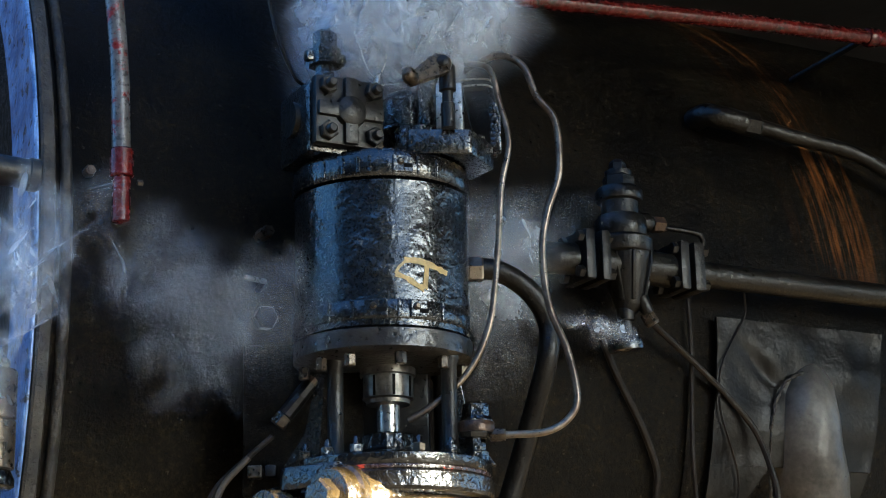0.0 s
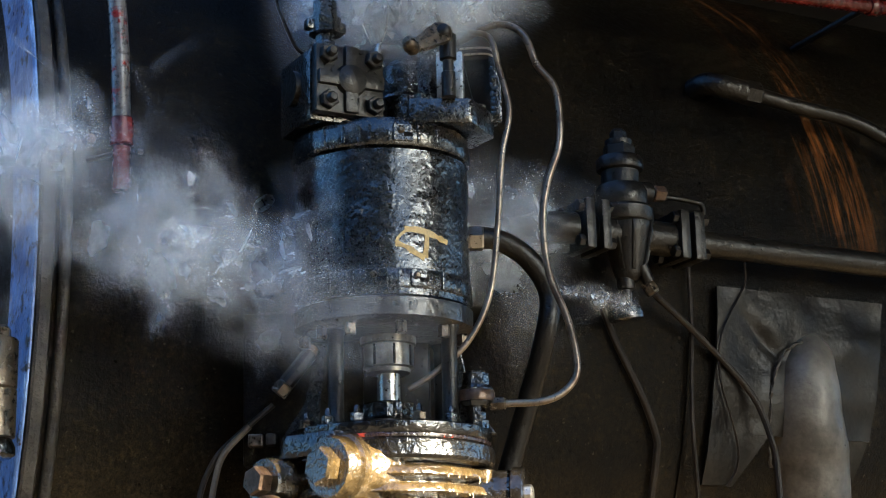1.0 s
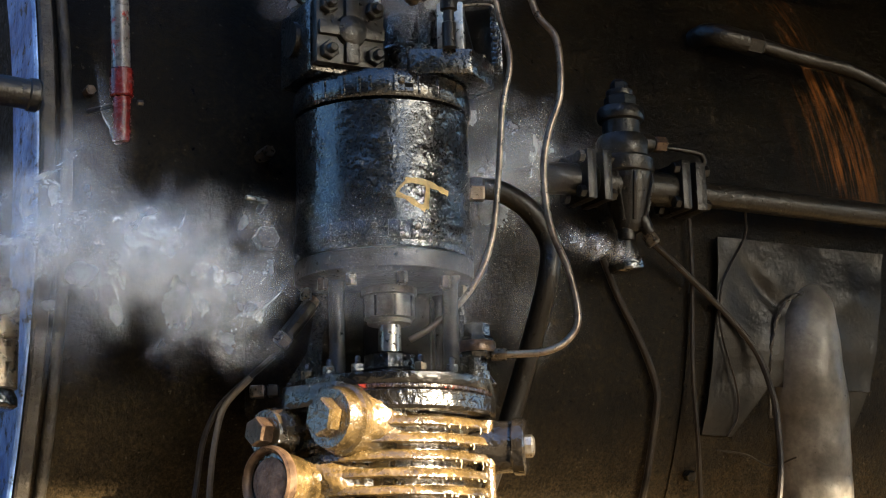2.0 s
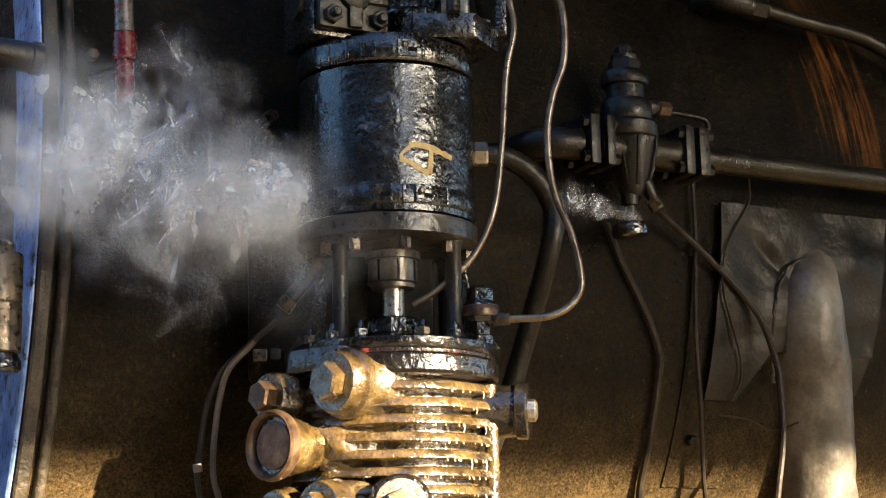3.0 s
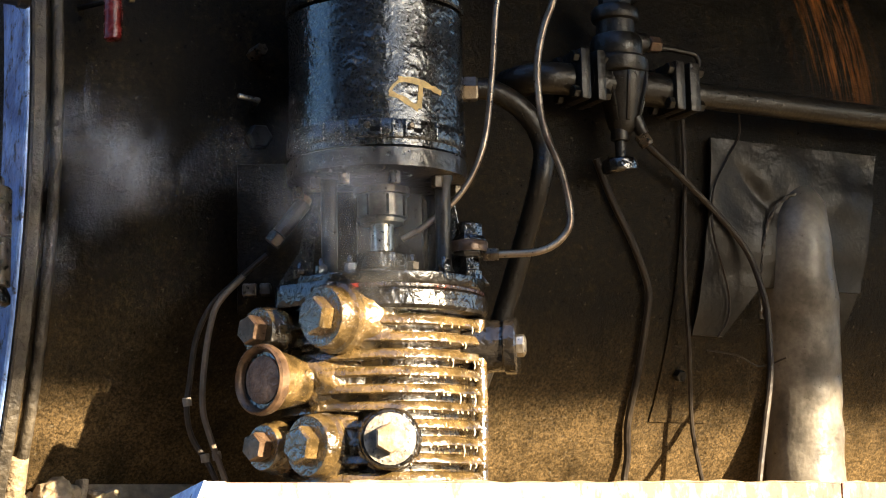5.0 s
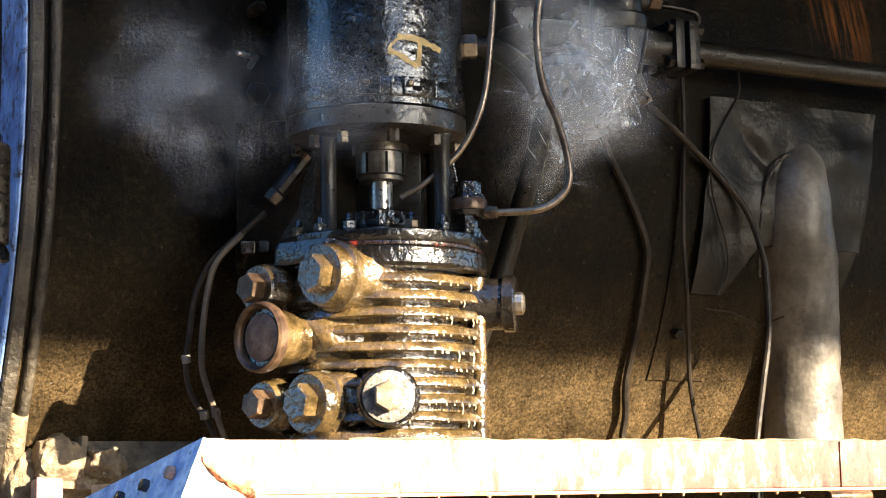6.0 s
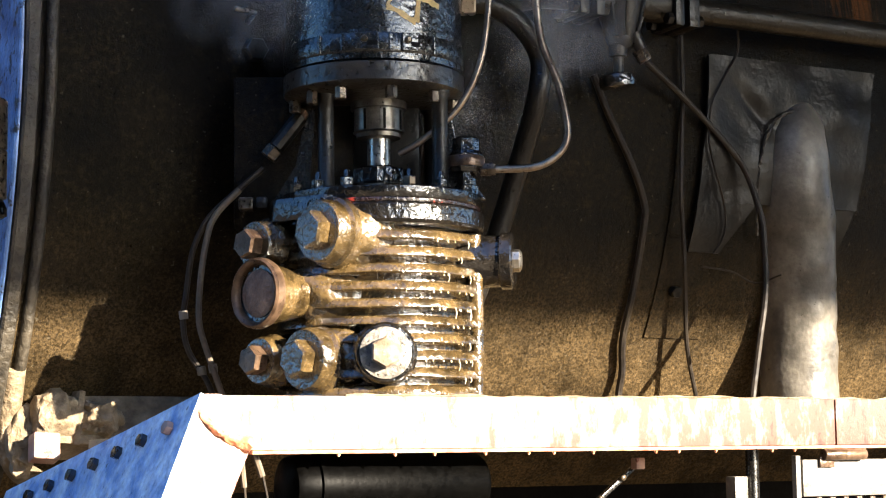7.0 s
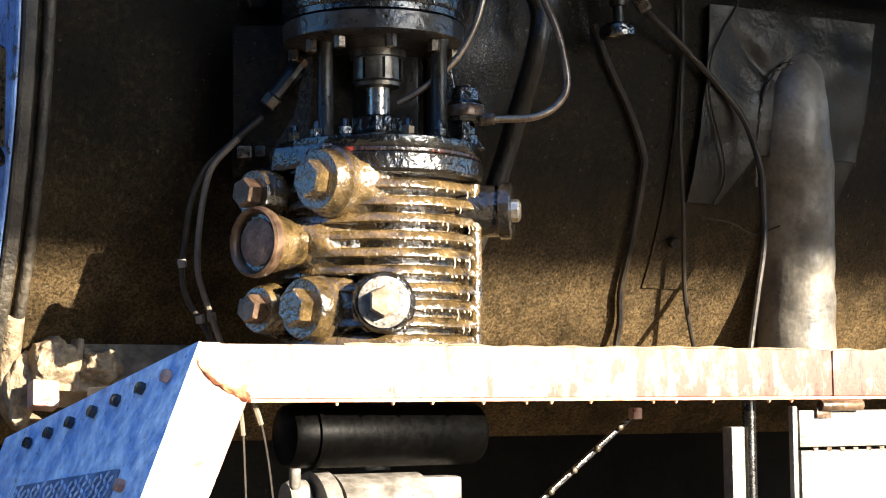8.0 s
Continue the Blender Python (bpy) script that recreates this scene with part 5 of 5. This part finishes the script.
# ---------------------------------------------------------------- what moves
def motions():
    # the plume over the valve head
    for k, (u, z) in enumerate(((-0.06, 3.08), (-0.01, 3.03), (0.07, 3.02), (0.14, 3.01), (0.05, 3.08), (-0.03, 3.11), (0.17, 3.04), (0.02, 3.07), (0.12, 3.05))):
        p = at_pump(u, 0.03, z)
        puff("plume", k % 2, [(t, p.x - 0.012 * t, p.y, p.z + 0.012 * math.sin(1.3 * t + 9 * u)) for t in (0, 1, 2, 3, 4, 5, 6, 7, 8)])
    # steam that leaks from behind the pump and streams to the front end
    puff("billow", 0, [(0, -0.810, 0.06, 2.429), (0.5, -0.851, 0.06, 2.425), (1, -1.103, 0.06, 2.404), (1.8, -1.353, 1.3, 2.404), (8, -1.403, 1.3, 2.404)])
    puff("wisp", 0, [(0, -0.532, 0.06, 2.414), (0.5, -0.665, 0.06, 2.476), (1, -0.854, 0.06, 2.503), (1.5, -1.146, 0.06, 2.482), (2.3, -1.396, 1.3, 2.482), (8, -1.446, 1.3, 2.482)])
    puff("wisp", 1, [(0, -0.419, 0.06, 2.381), (0.5, -0.501, 0.06, 2.494), (1, -0.732, 0.06, 2.571), (1.5, -1.055, 0.06, 2.545), (2.3, -1.305, 1.3, 2.545), (8, -1.355, 1.3, 2.545)])
    puff("wisp", 0, [(0, -0.257, 0.06, 2.396), (0.5, -0.398, 0.06, 2.460), (1, -0.534, 0.06, 2.463), (1.5, -0.730, 0.06, 2.498), (2, -1.001, 0.06, 2.450), (2.8, -1.251, 1.3, 2.450), (8, -1.301, 1.3, 2.450)])
    puff("wisp", 1, [(0, 0.258, 0.2, 2.585), (0.5, 0.225, 0.2, 2.494), (1, 0.256, 0.2, 2.567), (1.5, 0.324, 0.2, 2.524), (2, 0.255, 0.2, 2.583), (2.4, 0.228, 0.2, 2.717), (3.2, -0.022, 1.3, 2.717), (8, -0.072, 1.3, 2.717)])
    puff("wisp", 0, [(0, 0.242, 0.16, 2.413), (0.7, 0.297, 0.16, 2.425), (1.2, 0.323, 0.16, 2.382), (1.8, 0.334, 0.16, 2.319), (2.2, 0.249, 0.16, 2.325), (3, -0.001, 1.3, 2.325), (8, -0.051, 1.3, 2.325)])
    puff("billow", 1, [(0, -0.669, 1.3, 2.602), (0.2, -0.669, 1.3, 2.602), (0.7, -0.669, 0.06, 2.602), (1, -0.806, 0.06, 2.605), (1.5, -1.102, 0.06, 2.528), (2.3, -1.352, 1.3, 2.528), (8, -1.402, 1.3, 2.528)])
    puff("wisp", 1, [(0, -0.305, 1.3, 2.564), (0.1, -0.305, 1.3, 2.564), (0.6, -0.305, 0.06, 2.564), (0.8, -0.468, 0.06, 2.586), (1.2, -0.699, 0.06, 2.526), (1.6, -1.050, 0.06, 2.453), (2.4, -1.300, 1.3, 2.453), (8, -1.350, 1.3, 2.453)])
    puff("billow", 2, [(0, -0.328, 1.3, 2.466), (0.3, -0.328, 1.3, 2.466), (0.8, -0.328, 0.06, 2.466), (1, -0.500, 0.06, 2.455), (1.25, -0.599, 0.06, 2.414), (1.5, -0.729, 0.06, 2.434), (1.8, -0.851, 0.06, 2.402), (2.1, -1.093, 0.06, 2.354), (2.9, -1.343, 1.3, 2.354), (8, -1.393, 1.3, 2.354)])
    puff("billow", 0, [(0, -0.233, 1.3, 2.445), (0.4, -0.233, 1.3, 2.445), (0.9, -0.233, 0.06, 2.445), (1.2, -0.398, 0.06, 2.405), (1.5, -0.578, 0.06, 2.417), (1.8, -0.717, 0.06, 2.394), (2.2, -0.830, 0.06, 2.331), (2.6, -1.092, 0.06, 2.285), (3.4, -1.342, 1.3, 2.285), (8, -1.392, 1.3, 2.285)])
    puff("billow", 1, [(0, -0.305, 1.3, 2.335), (0.7, -0.305, 1.3, 2.335), (1.2, -0.305, 0.06, 2.335), (1.5, -0.422, 0.06, 2.366), (1.8, -0.500, 0.06, 2.328), (2, -0.610, 0.06, 2.331), (2.3, -0.748, 0.06, 2.311), (2.7, -1.046, 0.06, 2.283), (3.5, -1.296, 1.3, 2.283), (8, -1.346, 1.3, 2.283)])
    puff("billow", 2, [(0, -0.235, 1.3, 2.315), (1, -0.235, 1.3, 2.315), (1.5, -0.235, 0.06, 2.315), (1.8, -0.330, 0.06, 2.298), (2, -0.444, 0.06, 2.290), (2.3, -0.600, 0.06, 2.271), (2.7, -0.791, 0.06, 2.304), (3.1, -1.094, 0.06, 2.276), (3.9, -1.344, 1.3, 2.276), (8, -1.394, 1.3, 2.276)])
    puff("wisp", 0, [(0, -0.261, 1.3, 2.300), (0.5, -0.261, 1.3, 2.300), (1, -0.261, -0.2, 2.300), (1.5, -0.252, -0.2, 2.323), (1.8, -0.173, -0.2, 2.299), (2, -0.196, -0.2, 2.298), (2.3, -0.353, -0.2, 2.289), (2.8, -0.628, -0.2, 2.319), (3.2, -0.863, -0.2, 2.344), (3.6, -1.141, -0.2, 2.343), (4.4, -1.391, 1.3, 2.343), (8, -1.441, 1.3, 2.343)])
    puff("wisp", 1, [(0, -0.079, 1.3, 2.276), (0.7, -0.079, 1.3, 2.276), (1.2, -0.079, -0.2, 2.276), (1.6, -0.020, -0.2, 2.309), (2, -0.056, -0.2, 2.287), (2.3, -0.175, -0.2, 2.281), (2.8, -0.473, -0.2, 2.321), (3.3, -0.691, -0.2, 2.373), (3.6, -0.864, -0.2, 2.370), (4, -1.139, -0.2, 2.344), (4.8, -1.389, 1.3, 2.344), (8, -1.439, 1.3, 2.344)])
    puff("billow", 0, [(0, -0.286, 1.3, 2.342), (2.1, -0.286, 1.3, 2.342), (2.6, -0.286, 0.06, 2.342), (3, -0.539, 0.06, 2.404), (3.3, -0.671, 0.06, 2.416), (3.5, -0.797, 0.06, 2.401), (3.8, -1.098, 0.06, 2.366), (4.6, -1.348, 1.3, 2.366), (8, -1.398, 1.3, 2.366)])
    puff("billow", 1, [(0, -0.287, 1.3, 2.363), (2.3, -0.287, 1.3, 2.363), (2.8, -0.287, 0.06, 2.363), (3.1, -0.428, 0.06, 2.408), (3.3, -0.530, 0.06, 2.419), (3.5, -0.672, 0.06, 2.393), (3.8, -0.875, 0.06, 2.358), (4.1, -1.138, 0.06, 2.317), (4.9, -1.388, 1.3, 2.317), (8, -1.438, 1.3, 2.317)])
    puff("billow", 2, [(0, -0.538, 1.3, 2.429), (2.1, -0.538, 1.3, 2.429), (2.6, -0.538, 0.06, 2.429), (3, -0.713, 0.06, 2.462), (3.3, -0.797, 0.06, 2.413), (3.6, -0.897, 0.06, 2.376), (3.9, -1.142, 0.06, 2.337), (4.7, -1.392, 1.3, 2.337), (8, -1.442, 1.3, 2.337)])
    puff("wisp", 0, [(0, -0.240, 1.3, 2.322), (2.3, -0.240, 1.3, 2.322), (2.8, -0.240, 0.06, 2.322), (3.3, -0.395, 0.06, 2.300), (3.6, -0.508, 0.06, 2.349), (4, -0.668, 0.06, 2.335), (4.4, -0.843, 0.06, 2.325), (4.8, -1.125, 0.06, 2.270), (5.6, -1.375, 1.3, 2.270), (8, -1.425, 1.3, 2.270)])
    puff("wisp", 1, [(0, -0.145, 1.3, 2.339), (2.5, -0.145, 1.3, 2.339), (3, -0.145, 0.06, 2.339), (3.5, -0.338, 0.06, 2.425), (4, -0.472, 0.06, 2.385), (4.4, -0.571, 0.06, 2.317), (4.7, -0.684, 0.06, 2.285), (5.2, -1.121, 0.06, 2.241), (6, -1.371, 1.3, 2.241), (8, -1.421, 1.3, 2.241)])
    puff("wisp", 0, [(0, 0.355, 1.3, 2.480), (3.1, 0.355, 1.3, 2.480), (3.6, 0.355, 0.2, 2.480), (4, 0.364, 0.2, 2.659), (4.4, 0.352, 0.2, 2.769), (4.8, 0.394, 0.2, 3.012), (5.6, 0.144, 1.3, 3.012), (8, 0.094, 1.3, 3.012)])
    puff("wisp", 1, [(0, -0.170, 1.3, 2.222), (3.5, -0.170, 1.3, 2.222), (4, -0.170, 0.06, 2.222), (4.4, -0.277, 0.06, 2.287), (4.7, -0.468, 0.06, 2.303), (5.2, -0.733, 0.06, 2.293), (5.8, -1.119, 0.06, 2.274), (6.6, -1.369, 1.3, 2.274), (8, -1.419, 1.3, 2.274)])
    puff("wisp", 0, [(0, -0.009, 1.3, 2.235), (3.7, -0.009, 1.3, 2.235), (4.2, -0.009, -0.2, 2.235), (4.5, -0.072, -0.2, 2.244), (4.8, -0.186, -0.2, 2.234), (5.3, -0.339, -0.2, 2.276), (5.8, -0.506, -0.2, 2.305), (6.3, -0.676, -0.2, 2.336), (6.8, -1.027, -0.2, 2.310), (7.6, -1.277, 1.3, 2.310), (8, -1.327, 1.3, 2.310)])
    puff("billow", 1, [(0, 0.038, 1.3, 2.181), (4.7, 0.038, 1.3, 2.181), (5.2, 0.038, -0.05, 2.181), (5.6, 0.146, -0.05, 2.347), (5.8, 0.242, -0.05, 2.419), (6, 0.352, -0.05, 2.447), (6.2, 0.452, -0.05, 2.503), (6.4, 0.543, -0.05, 2.646), (6.7, 0.643, -0.05, 2.927), (7.2, 0.748, -0.05, 3.319), (8, 0.748, -0.05, 3.619)])
    puff("billow", 2, [(0, 0.013, 1.3, 2.160), (4.8, 0.013, 1.3, 2.160), (5.3, 0.013, -0.05, 2.160), (5.7, 0.095, -0.05, 2.323), (5.9, 0.215, -0.05, 2.396), (6.2, 0.340, -0.05, 2.480), (6.4, 0.401, -0.05, 2.628), (6.7, 0.467, -0.05, 2.899), (7.2, 0.521, -0.05, 3.272), (8, 0.521, -0.05, 3.572)])
    puff("wisp", 0, [(0, 0.039, 1.3, 2.164), (4.9, 0.039, 1.3, 2.164), (5.4, 0.039, -0.05, 2.164), (5.9, 0.188, -0.05, 2.359), (6.2, 0.365, -0.05, 2.423), (6.5, 0.314, -0.05, 2.481), (6.8, 0.287, -0.05, 2.468), (7.2, 0.291, -0.05, 2.577), (8, 0.291, -0.05, 2.877)])
    puff("wisp", 1, [(0, -0.184, 1.3, 2.203), (4.7, -0.184, 1.3, 2.203), (5.2, -0.184, -0.2, 2.203), (5.8, -0.270, -0.2, 2.315), (6.3, -0.334, -0.2, 2.337), (6.8, -0.418, -0.2, 2.359), (7.4, -0.500, -0.2, 2.575), (8, -0.750, 1.3, 2.575)])
    puff("wisp", 0, [(0, 0.350, 1.3, 2.356), (5.5, 0.350, 1.3, 2.356), (6, 0.350, 0.15, 2.356), (6.3, 0.410, 0.15, 2.438), (6.8, 0.356, 0.15, 2.471), (7.4, 0.387, 0.15, 2.517), (8, 0.358, 0.15, 2.546)])
    puff("wisp", 1, [(0, 0.156, 1.3, 2.193), (5.9, 0.156, 1.3, 2.193), (6.4, 0.156, 0.15, 2.193), (7, 0.174, 0.15, 2.298), (7.5, 0.190, 0.15, 2.329), (8, 0.203, 0.15, 2.325)])
    puff("billow", 2, [(0, 0.292, 0.26, 2.604), (0.5, 0.297, 0.26, 2.579), (1, 0.306, 0.26, 2.599), (1.5, 0.319, 0.26, 2.602), (2, 0.291, 0.26, 2.640), (2.8, 0.291, 1.3, 2.690), (8, 0.291, 1.3, 2.690)])
    # the jet from the drain
    for k in range(2):
        o = new("steam_jet", JET)
        tagged(o, "short white jet of steam from a drain", "steam", "steam clouds", kind="stuff")
        base = Vector((0.50 - 0.08 * k, 0.165 - 0.02 * k, 2.462 + 0.006 * k))
        last = [(3, 0.0), (3.6, 0.5), (8, 0.9)]
        walk(o, [(t, Matrix.Translation(base + Vector((0.01 * math.sin(3 * t + k), off, 0.004 * math.sin(5 * t)))) @ pose(0, 0, 0, 30 * t + 90 * k, 4, 0)) for t, off in [(0, 0), (1, 0), (2, 0), *last]])


motions()
